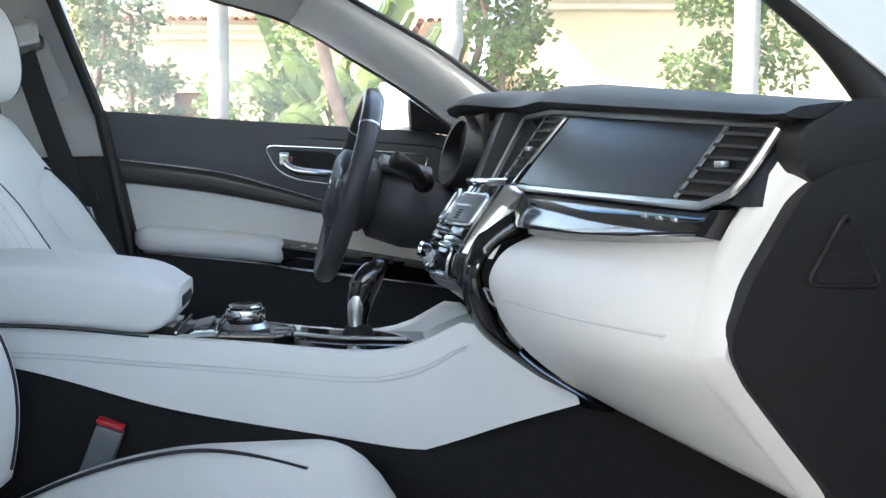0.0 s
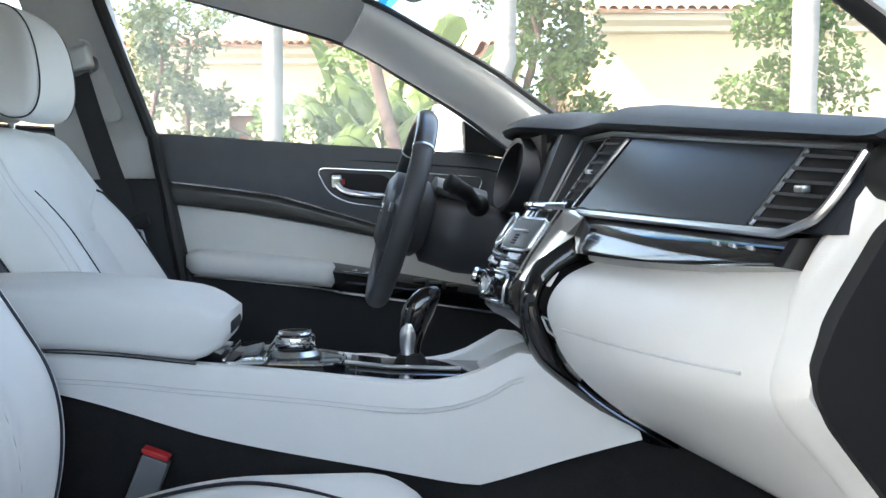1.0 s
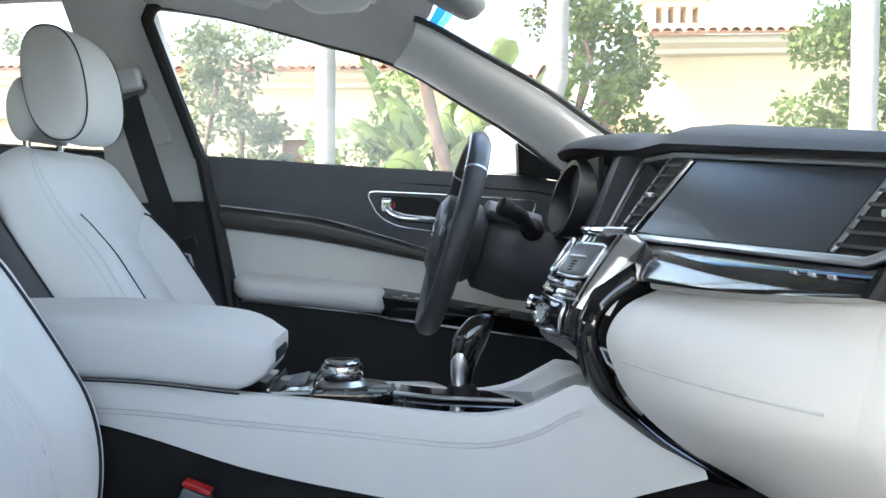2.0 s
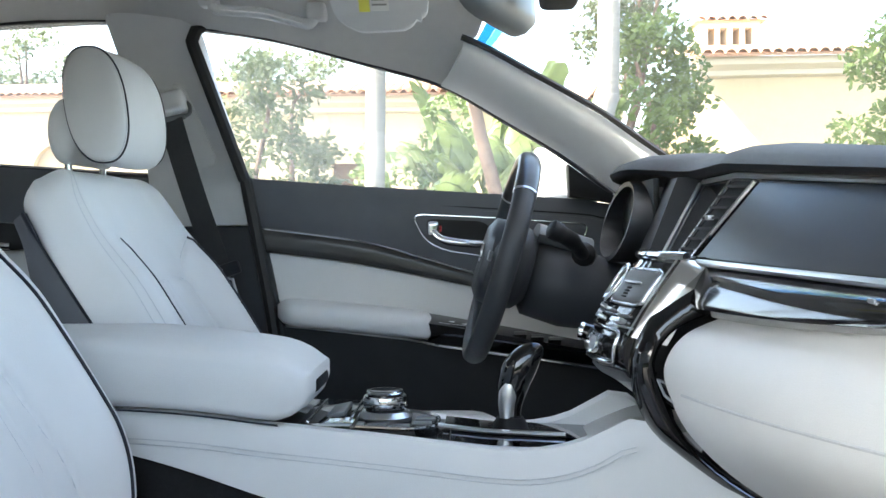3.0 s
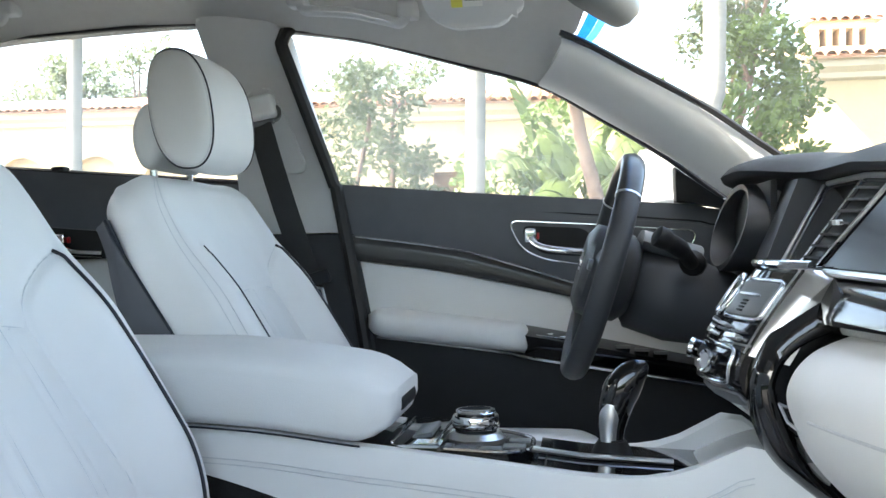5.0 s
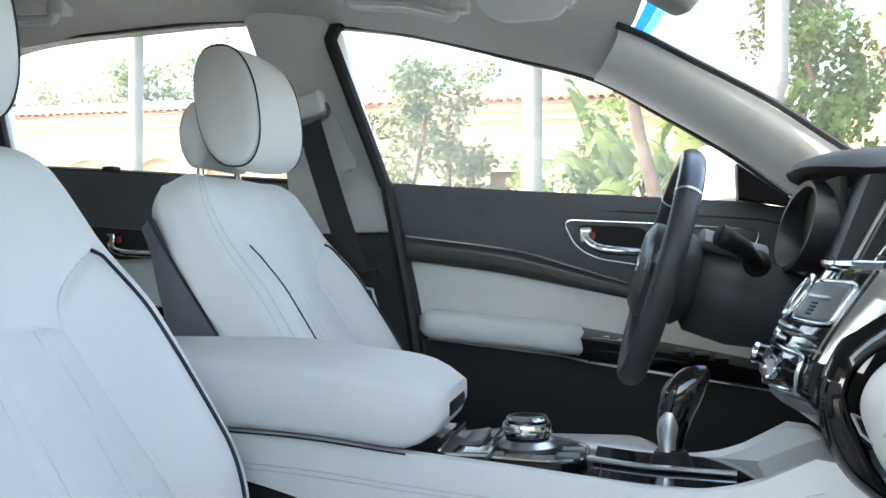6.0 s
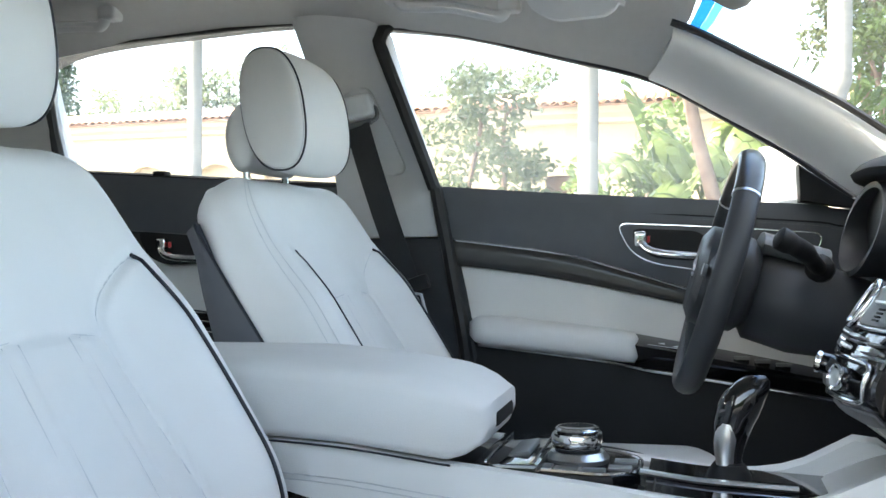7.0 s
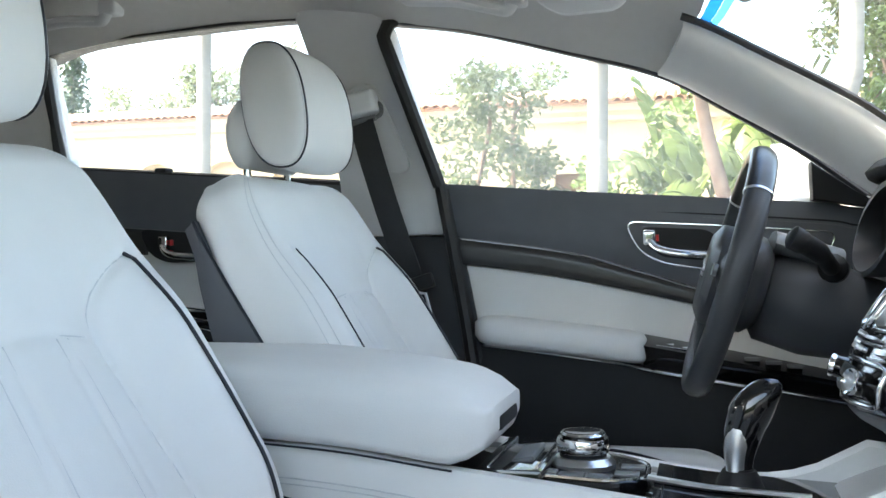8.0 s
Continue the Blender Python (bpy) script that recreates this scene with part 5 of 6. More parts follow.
# ---- steering wheel ----
def steering():
    w = thing("steering_wheel", (0.62, 0.38, 0.80), "black leather steering wheel with gloss wood top on its column", "steering wheel")
    c = Vector((0.594, 0.38, 0.856))
    up = Vector((0.285, 0, 0.958)).normalized()
    ax = Vector((-up.z, 0, up.x))          # towards the driver
    R, r = 0.166, 0.0145
    side = Vector((0, 1, 0))

    def rim(a, rr=0.0):
        return c + up * (R + rr) * math.sin(a) + side * (R + rr) * math.cos(a)

    def arc(name, a0, a1, material, label, rad):
        bm = bmesh.new()
        n = 40
        rings = []
        for i in range(n + 1):
            a = a0 + (a1 - a0) * i / n
            p, d = rim(a), (up * math.sin(a) + side * math.cos(a))
            rings.append([p + d * rad * 1.0 * math.cos(t) + ax * rad * 1.25 * math.sin(t) for t in [2 * math.pi * k / 14 for k in range(14)]])
        loft(bm, rings)
        return part(name, bm, material, w, label, angle=60)

    arc("rim", radians(140), radians(400), RIMLEATHER, "black leather rim", r)
    arc("rim_top", radians(40.5), radians(139.5), WOOD, "gloss dark wood rim section", r * 1.04)
    for a in (40, 140):
        arc("rim_ring", radians(a - 0.6), radians(a + 0.6), SATIN, "silver ring", r * 1.08)
    bm = bmesh.new()
    rings = []
    for h, s in ((0.03, 0.30), (0.032, 0.75), (0.022, 0.98), (0.0, 1.0), (-0.035, 0.95), (-0.05, 0.75)):
        rings.append([c + ax * h + up * (0.072 * s * math.copysign(abs(math.sin(t)) ** 0.8, math.sin(t)) - 0.008) + side * 0.095 * s * math.copysign(abs(math.cos(t)) ** 0.8, math.cos(t)) for t in [2 * math.pi * k / 32 for k in range(32)]])
    loft(bm, rings)
    hub = part("hub", bm, RIMLEATHER, w, "black padded hub", angle=60)
    for sd in (-1, 1):
        bm = bmesh.new()
        tube(bm, [c + side * sd * 0.07 + ax * 0.010, c + side * sd * 0.12 + ax * 0.004, c + side * sd * 0.158], [0.030, 0.026, 0.016], 12, flat=0.45, side=tuple(up))
        sp = part("spoke", bm, SOFTBLACK, w, "black spoke with switches")
        for k in range(3):
            bm = bmesh.new()
            p = c + side * sd * (0.095 + 0.016 * k) + ax * 0.022
            lathe(bm, [(0, 0), (0.008, 0), (0.008, 0.005), (0, 0.005)], p, tuple(ax), 14)
            part("button", bm, SATIN if k == 1 else GREYPLASTIC, sp, "round switch")
    bm = bmesh.new()
    tube(bm, [c - up * 0.07 + ax * 0.01, c - up * 0.115 + ax * 0.004, c - up * 0.155], [0.028, 0.024, 0.014], 12, flat=0.45, side=(0, 1, 0))
    part("spoke", bm, SOFTBLACK, w, "black lower spoke")
    bm = bmesh.new()
    lathe(bm, [(0, 0), (0.017, 0), (0.016, 0.003), (0, 0.004)], c + ax * 0.032, tuple(ax), 24)
    part("emblem", bm, CHROME, hub, "plain round chrome emblem")
    # column shroud
    bm = bmesh.new()
    rings = []
    for h, s in ((-0.045, 0.8), (-0.055, 1.0), (-0.12, 1.05), (-0.16, 0.95), (-0.24, 0.85)):
        rings.append([c + ax * h + up * (0.066 * s * math.sin(t) - 0.014) + side * 0.075 * s * math.cos(t) for t in [2 * math.pi * k / 24 for k in range(24)]])
    loft(bm, rings)
    part("column_shroud", bm, SOFTBLACK, w, "black column shroud", angle=60)
    bm = bmesh.new()
    loft(bm, [[c + ax * h + up * (0.018 * math.sin(t) + 0.055) + side * 0.060 * math.cos(t) for t in [2 * math.pi * k / 20 for k in range(20)]] for h in (-0.045, -0.05, -0.12, -0.135)])
    part("shroud_cap", bm, GREYPLASTIC, w, "grey shroud top", angle=50)
    bm = bmesh.new()
    base = Vector((0.722, 0.30, 0.862))
    tube(bm, spl([base, base + Vector((-0.012, -0.045, 0.005)), base + Vector((-0.03, -0.085, 0.022)), base + Vector((-0.055, -0.11, 0.036)), base + Vector((-0.068, -0.115, 0.043))], 5),
         [0.019] * 3 + [0.011] * 7 + [0.013] * 5 + [0.015] * 5 + [0.010], 12)
    part("stalk", bm, DEEPBLACK, w, "black control stalk")
    w.rotation_euler.z = radians(2.5)
    return w


steering()


# ---- outside ----
bm = bmesh.new()
v = [bm.verts.new(p) for p in ((-400, -400, 0), (400, -400, 0), (400, 400, 0), (-400, 400, 0))]
bm.faces.new(v)
solo("ground", bm, PAVING, "dark asphalt drive round the car", "ground", kind="structure")


# unseen wall added behind the camera to cut low sky and darken reflections
bm = bmesh.new()
rbox(bm, -40, 40, -16.4, -16.0, 0, 3.0, 0)
solo("wall_unseen", bm, DARKWALL, "unseen dark green wall added behind the camera", "wall", kind="structure")


# unseen flat slab added over the camera's side to block high sky and sun
bm = bmesh.new()
rbox(bm, -6, 6, -5.2, -0.80, 3.4, 3.7, 0)
solo("ceiling_shade", bm, SLABPAINT, "unseen buff slab added to block high sky and sun", "canopy", kind="structure")
# invented posts that carry the slab
for px in (-5.6, 5.6):
    bm = bmesh.new()
    rbox(bm, px - 0.25, px + 0.25, -5.0, -4.5, 0, 3.4, 0.02)
    solo("trim", bm, STUCCO_PALE, "unseen pale post added under the shading slab", "post", kind="structure")


def palm(x, y, r, h, lean, label):
    t = thing("palm_tree", (x, y, 0), label, "palm tree", "palms by the drive")
    bm = bmesh.new()
    pts = [(x + lean * k / 30, y, h * k / 30) for k in range(31)]
    tube(bm, pts, [r * (1.25 - 0.25 * min(1, k / 4) + (0.02 if k % 2 else 0)) for k in range(31)], 20)
    part("trunk", bm, PALMBARK, t, "smooth grey ringed trunk")
    rng = random.Random(int(x * 100))
    for k in range(16):
        a = 2 * math.pi * k / 16 + rng.uniform(-0.1, 0.1)
        bm = bmesh.new()
        L, droop = 2.6 + rng.uniform(-0.3, 0.3), rng.uniform(0.6, 1.6)
        spine = [Vector((x + lean + math.cos(a) * L * u, y + math.sin(a) * L * u, h + 0.9 * u - droop * 1.6 * u * u)) for u in np.linspace(0, 1, 14)]
        sd = Vector((-math.sin(a), math.cos(a), 0))
        for p, q in zip(spine[1:], spine[2:]):
            for s in (1, -1):
                for f in (0, 0.5):
                    b0 = p.lerp(q, f)
                    tip = b0 + sd * s * 0.55 + Vector((0, 0, -0.30)) + (q - p) * 0.6
                    bm.faces.new([bm.verts.new(b0), bm.verts.new(b0.lerp(q, 0.35)), bm.verts.new(tip)])
        part("frond", bm, LEAF, t)
    return t


palm(-0.775, 11.5, 0.125, 7.5, 0.15, "tall palm with a smooth pale grey trunk")
palm(2.165, 11.5, 0.135, 8.0, 0.1, "tall palm with a smooth pale grey trunk")
palm(6.02, 11.5, 0.165, 8.0, 0.15, "tall palm with a smooth pale grey trunk")
palm(-6.10, 11.5, 0.095, 7.5, 0.15, "slender palm with a grey trunk")


def leaf_cloud(bm, rng, blobs, count, size):
    """Many small bent leaves round the given blobs (centre, radii)."""
    weights = [b[1] * b[2] * b[3] for b in blobs]
    for _ in range(count):
        (c, rx, ry, rz) = rng.choices(blobs, weights)[0]
        d = Vector((rng.gauss(0, 1), rng.gauss(0, 1), rng.gauss(0, 1))).normalized() * (0.35 + 0.65 * rng.random() ** 0.5) * rng.uniform(0.8, 1.12)
        p = Vector(c) + Vector((d.x * rx, d.y * ry, d.z * rz))
        a = Vector((rng.uniform(-1, 1), rng.uniform(-1, 1), rng.uniform(-1, 0.6))).normalized()
        b = a.orthogonal().normalized()
        b = (Matrix.Rotation(rng.uniform(0, 6.28), 3, a) @ b)
        s = size * rng.uniform(0.6, 1.3)
        v0, v1, v2, v3 = p, p + a * s * 0.5 + b * s * 0.24, p + a * s, p + a * s * 0.5 - b * s * 0.24
        bm.faces.new([bm.verts.new(q) for q in (v0, v1, v2, v3)])


def leafy(name, x, y, h, blobs, count, size, material, label, category, seed, bark=REDBARK, r=0.06, stems=3, group="garden shrubs"):
    t = thing(name, (x, y, 0), label, category, group)
    rng = random.Random(seed)
    bm = bmesh.new()
    for k in range(stems):
        ex, ey = rng.uniform(-0.5, 0.5), rng.uniform(-0.3, 0.3)
        c = rng.choice(blobs)
        tip = Vector(c[0])
        pts = spl([(x + ex * 0.3, y + ey * 0.3, 0), (x + ex * 0.6, y + ey, h * 0.35), tuple(tip.lerp(Vector((x, y, h * 0.6)), 0.4)), tuple(tip)], 5)
        tube(bm, pts, [r * (1 - 0.8 * i / (len(pts) - 1)) for i in range(len(pts))], 8)
    part("trunk", bm, bark, t)
    bm = bmesh.new()
    leaf_cloud(bm, rng, blobs, count, size)
    part("crown", bm, material, t)
    return t


def blobs_for(rng, x, y, w, h0, h1, n, r):
    out = []
    for _ in range(n):
        u = rng.random()
        z = h0 + (h1 - h0) * u
        ww = w * (1 - 0.55 * u ** 2)
        out.append(((x + rng.uniform(-ww, ww), y + rng.uniform(-0.7, 0.7), z), r * rng.uniform(0.6, 1.2), r * rng.uniform(0.6, 1.2), r * rng.uniform(0.5, 1.0)))
    return out


SHRUBS = [  # x, y, half width, low, high, blobs, blob size, leaves, olive
    (-2.35, 13.0, 0.85, 0.3, 3.4, 36, 0.34, 4200, True),
    (0.10, 13.6, 0.75, 0.3, 2.9, 24, 0.36, 3600, False),
    (2.95, 12.6, 0.70, 0.2, 3.7, 40, 0.38, 6500, False),
    (1.55, 13.4, 0.8, 0.2, 2.6, 22, 0.4, 3600, False),
    (6.55, 12.8, 1.0, 0.2, 3.7, 40, 0.40, 6500, False),
    (2.75, 13.0, 0.65, 3.2, 5.2, 16, 0.34, 1800, True),
    (-1.25, 15.2, 0.4, 0.3, 2.2, 10, 0.34, 1200, False),
]
for i, (x, y, w, h0, h1, n, r, cnt, olive) in enumerate(SHRUBS):
    rng = random.Random(100 + i)
    leafy("shrub", x, y, h1, blobs_for(rng, x, y, w, h0, h1, n, r), cnt, 0.13, LEAF_OLIVE if olive else LEAF,
          "tall loose grey-green shrub against the wall" if olive else "tall bright green leafy shrub by the wall", "shrub", 200 + i)


def banana(x, y, seed, n=7, h=3.0):
    t = thing("banana_plant", (x, y, 0), "banana plant with broad bright green leaves", "banana plant", "banana plants")
    rng = random.Random(seed)
    bm = bmesh.new()
    tube(bm, [(x, y, 0), (x + 0.03, y, 0.8), (x + 0.05, y, 1.5)], [0.12, 0.10, 0.06], 10)
    part("stem", bm, BANANA, t)
    for k in range(n):
        a = 2 * math.pi * k / n + rng.uniform(-0.4, 0.4)
        L = rng.uniform(0.7, 1.25)
        rise = rng.uniform(0.55, 1.25) * h / 3
        fall = rise * rng.uniform(0.9, 2.0)
        sp = [Vector((x + math.cos(a) * L * u, y + math.sin(a) * L * 0.6 * u, 0.35 * h + rise * 2.1 * u - fall * u * u)) for u in np.linspace(0, 1, 16)]
        turn = rng.uniform(-0.9, 0.9)
        sd = Vector((-math.sin(a), math.cos(a), 0.0)) * math.cos(turn) + Vector((0, 0, 1)) * math.sin(turn)
        bm = bmesh.new()
        tube(bm, sp[:-1], [0.020 - 0.001 * i for i in range(15)], 6)
        part("leaf_stalk", bm, BANANA, t)
        bm = bmesh.new()
        # blade torn into strips along its ribs
        for i in range(3, 15):
            p, q = sp[i], sp[i + 1]
            for sgn in (1, -1):
                u0, u1 = (i - 3) / 12, (i - 2) / 12
                w0, w1 = (0.06 + 0.24 * math.sin(math.pi * min(1, u ** 0.8)) ** 0.7 for u in (u0, min(1, u1)))
                sag = Vector((0, 0, -rng.uniform(0.0, 0.10)))
                tip = (q - p) * 0.35
                e0, e1 = p + sd * sgn * w0 + sag + tip, q + sd * sgn * w1 * (0.98 if u1 < 1 else 0.2) + sag + tip * rng.uniform(0.4, 1.0)
                m0, m1 = p.lerp(e0, 0.5) + Vector((0, 0, 0.03)), q.lerp(e1, 0.5) + Vector((0, 0, 0.03))
                pv, qv, a0, a1, b0, b1 = (bm.verts.new(v) for v in (p, q, m0, m1, e0, e1))
                bm.faces.new((pv, qv, a1, a0))
                bm.faces.new((a0, a1, b1, b0))
        part("leaf", bm, BANANA, t, angle=180)
    return t


for i, (x, y, n, h) in enumerate(((0.10, 12.9, 6, 3.9), (0.70, 12.3, 7, 2.5), (1.25, 12.6, 8, 3.2), (1.72, 12.7, 9, 4.4), (0.62, 13.2, 7, 4.2))):
    banana(x, y, 40 + i, n, h)

# leaning brown trunk among the banana plants
t = thing("tree", (0.95, 12.0, 0), "leaning brown tree trunk with peeling bark", "tree")
bm = bmesh.new()
tube(bm, spl([(1.05, 12.0, 0), (0.80, 12.0, 1.3), (0.58, 12.0, 2.2), (0.42, 12.0, 3.2), (0.38, 12.0, 4.6)], 5), [0.11 - 0.002 * i for i in range(21)], 12)
part("trunk", bm, REDBARK, t)
bm = bmesh.new()
leaf_cloud(bm, random.Random(9), [((0.38, 12.0, 5.2), 0.9, 0.9, 0.7), ((0.0, 12.2, 4.9), 0.6, 0.6, 0.5)], 1500, 0.13)
part("crown", bm, LEAF, t)


# ---- houses ----
def barrel_mesh(length):
    bm = bmesh.new()
    rings = []
    for k in range(8):
        a = math.pi * k / 7
        rings.append([(0.085 * math.cos(a), 0.0, 0.075 * math.sin(a)), (0.075 * math.cos(a), length, 0.065 * math.sin(a)), (0.062 * math.cos(a), length, 0.05 * math.sin(a)), (0.070 * math.cos(a), 0.0, 0.06 * math.sin(a))])
    loft(bm, rings)
    return finish("roof_tile", bm, TILE, 40)


TILE_MESH = barrel_mesh(0.52)


def house(name, x0, x1, y0, y1, eave, label, openings, rise=0.9, run=4.0, single=120):
    h = thing(name, ((x0 + x1) / 2, y0, 0), label, "house", "houses round the court")
    # front wall with openings: x, width, height, arched, door
    bm = bmesh.new()
    xs = sorted({x0, x1, *[v for o in openings for v in (o[0] - o[1] / 2, o[0] + o[1] / 2)]})
    for a, b in zip(xs, xs[1:]):
        o = next((q for q in openings if abs((a + b) / 2 - q[0]) < q[1] / 2), None)
        if o is None:
            rbox(bm, a, b, y0, y0 + 0.3, 0, eave, 0)
        elif not o[3]:
            rbox(bm, a, b, y0, y0 + 0.3, o[2], eave, 0)
        else:
            n = 16
            arc = [(o[0] + o[1] / 2 * math.cos(math.pi * k / n), o[2] - o[1] / 2 + o[1] / 2 * math.sin(math.pi * k / n)) for k in range(n + 1)]
            plate(bm, [(b, eave)] + [(b, o[2] - o[1] / 2)] + arc[1:-1] + [(a, o[2] - o[1] / 2), (a, eave)], y0, y0 + 0.3, 0)
    part("wall", bm, STUCCO, h, "cream stucco wall")
    bm = bmesh.new()
    rbox(bm, x0, x1, y1 - 0.3, y1, 0, eave, 0)
    part("back_wall", bm, STUCCO, h)
    for k, (ox, ow, oh, arched, door) in enumerate(openings):
        bm = bmesh.new()
        rbox(bm, ox - ow / 2, ox + ow / 2, y0 + 0.2, y0 + 0.26, 0, oh, 0.0)
        part("door", bm, DOORWOOD if door else STUCCO, h, "brown timber door" if door else "deep ochre recess")
    # moulded cornice below the tiles
    bm = bmesh.new()
    rings = [[(x, y0 + 0.02, eave - 0.32), (x, y0 - 0.10, eave - 0.28), (x, y0 - 0.12, eave - 0.20), (x, y0 - 0.25, eave - 0.12), (x, y0 - 0.28, eave), (x, y0 + 0.02, eave)] for x in (x0, x1)]
    loft(bm, rings)
    part("cornice", bm, STUCCO_PALE, h, "pale moulded cornice")
    bm = bmesh.new()
    rings = [[(x, y0 - 0.36, eave - 0.01), (x, y0 - 0.36, eave + 0.03), (x, y0 + run, eave + rise + 0.03), (x, y0 + run, eave + rise - 0.05)] for x in (x0 - 0.2, x1 + 0.2)]
    loft(bm, rings)
    roof = part("roof", bm, TILE, h, "low terracotta tiled roof")
    slope = math.atan2(rise, run + 0.36)
    nrow = max(1, int((run + 0.3) / 0.46))
    ncol = int((x1 - x0) / 0.19)
    m0 = Matrix.Rotation(slope, 4, "X")
    done = 0
    rest = bmesh.new()
    for row in range(nrow):
        for col in range(ncol):
            p = Vector((x0 + 0.19 * (col + 0.5), y0 - 0.40 + row * 0.46 * math.cos(slope), eave + 0.035 + row * 0.46 * math.sin(slope)))
            if row == 0 and done < single:
                ob = new("roof_tile", TILE_MESH)
                ob.parent = roof
                ob.matrix_basis = Matrix.Translation(p) @ m0
                done += 1
            elif row < 5:
                n0 = len(rest.verts)
                rest.from_mesh(TILE_MESH)
                rest.verts.ensure_lookup_table()
                bmesh.ops.transform(rest, matrix=Matrix.Translation(p) @ m0, verts=rest.verts[n0:])
    if len(rest.verts):
        tagged(part("tile_courses", rest, TILE, roof), kind="stuff")
    else:
        rest.free()
    return h


house("house", 4.25, 12.0, 16.0, 21.0, 3.72, "cream stucco house with terracotta eaves in dappled shade", [])
house("house", -5.5, 3.4, 18.2, 23.0, 3.45, "cream stucco house with timber doors behind shrubs", [(-1.85, 0.8, 2.2, False, True), (-0.15, 0.8, 2.2, False, True), (1.6, 1.0, 2.2, False, True)])
house("house", -24.0, -6.5, 21.5, 26.5, 3.95, "long cream stucco house with arched openings", [(-14.2, 1.5, 2.5, True, False), (-12.6, 1.3, 2.95, True, False), (-10.75, 1.3, 2.95, True, False), (-8.9, 1.3, 2.95, True, False)])

# small tiled belvedere on the roof
tw = thing("roof_turret", (5.2, 18.0, 4.0), "small cream roof turret with four slots and tiled cap", "turret")
bm = bmesh.new()
tx0, tx1, tz0, tz1, ty = 4.75, 5.85, 4.05, 4.75, 18.0
slots = [4.88 + 0.23 * k for k in range(4)]
rbox(bm, tx0, tx1, ty, ty + 0.9, tz0 - 0.2, tz0 + 0.18, 0)
rbox(bm, tx0, tx1, ty, ty + 0.9, tz1 - 0.12, tz1, 0)
edges = [tx0] + [v for s in slots for v in (s, s + 0.13)] + [tx1]
for a, b in zip(edges[::2], edges[1::2]):
    rbox(bm, a, b, ty, ty + 0.9, tz0 + 0.18, tz1 - 0.12, 0)
part("wall", bm, STUCCO_PALE, tw)
bm = bmesh.new()
loft(bm, [[(tx0 - 0.12, ty - 0.12, tz1), (tx1 + 0.12, ty - 0.12, tz1), (tx1 + 0.12, ty + 1.0, tz1), (tx0 - 0.12, ty + 1.0, tz1)], [(tx0 + 0.3, ty + 0.4, tz1 + 0.14), (tx1 - 0.3, ty + 0.4, tz1 + 0.14), (tx1 - 0.3, ty + 0.5, tz1 + 0.14), (tx0 + 0.3, ty + 0.5, tz1 + 0.14)]])
cap = part("roof", bm, TILE, tw)
for k in range(7):
    ob = new("roof_tile", TILE_MESH)
    ob.parent = cap
    ob.matrix_basis = Matrix.Translation((tx0 - 0.02 + 0.19 * k, ty - 0.16, tz1 + 0.0)) @ Matrix.Rotation(radians(14), 4, "X")


# ---- small things in the cabin ----
def grab_handle(xa, xb, name_label):
    t = thing("grab_handle", ((xa + xb) / 2, 0.60, 1.30), name_label, "grab handle", "roof grab handles")

    def p(x, dz):
        q = roof_point(x, 0.60)
        return Vector((x, 0.585, q.z + dz))
    bm = bmesh.new()
    pts = spl([p(xa, 0.012), p(xa + 0.012, -0.014), p(xa + 0.04, -0.016), p((xa + xb) / 2, -0.014), p(xb - 0.04, -0.020), p(xb - 0.012, -0.020), p(xb, 0.010)], 5)
    tube(bm, [v + Vector((0, -0.012, 0)) for v in pts], 0.0085, 10, flat=1.3)
    part("grip", bm, PILLAR, t, "grey moulded grip")
    for x in (xa, xb):
        bm = bmesh.new()
        q = p(x, 0.004)
        rbox(bm, x - 0.018, x + 0.018, 0.562, 0.60, q.z - 0.016, q.z + 0.016, 0.008, 3)
        part("hinge_cover", bm, PILLAR, t)
    # highlight along the grip, modelled as a thin silver tube
    bm = bmesh.new()
    tube(bm, [v + Vector((0, -0.023, -0.002)) for v in pts[8:-8]], 0.0012, 6)
    part("highlight_strip", bm, SATIN, t, "highlight along the grip, put in as a silver line")


grab_handle(0.060, 0.262, "light grey folding roof grab handle")
grab_handle(-0.70, -0.50, "light grey folding roof grab handle above the rear door")


def sun_visor():
    t = thing("sun_visor", (0.39, 0.42, 1.29), "light grey sun visor folded against the roof with warning label", "sun visor")
    bm = bmesh.new()
    o = rounded([(0.300, 1.345), (0.320, 1.262), (0.358, 1.243), (0.445, 1.246), (0.458, 1.262), (0.476, 1.264), (0.482, 1.330)], 0.016)
    plate(bm, o, 0.43, 0.448, 0.007, 3, lambda x, z: (1.243 - z) * 1.0)
    v = part("panel", bm, PILLAR, t)

    def flat(x0, x1, z0, z1, lift, material, name):
        bm = bmesh.new()
        loft(bm, [[(x0, 0.4285 - lift + (1.243 - z), z), (x1, 0.4285 - lift + (1.243 - z), z), (x1, 0.4310 + (1.243 - z), z), (x0, 0.4310 + (1.243 - z), z)] for z in (z0, z1)])
        return part(name, bm, material, v)
    flat(0.362, 0.380, 1.271, 1.320, 0.0, YELLOW, "yellow_label")
    flat(0.381, 0.412, 1.272, 1.320, 0.0, PAPER, "white_label")
    for k in range(5):
        flat(0.384, 0.409 - 0.004 * (k % 2), 1.279 + 0.007 * k, 1.2815 + 0.007 * k, 0.0008, INK, "print_bar")


sun_visor()


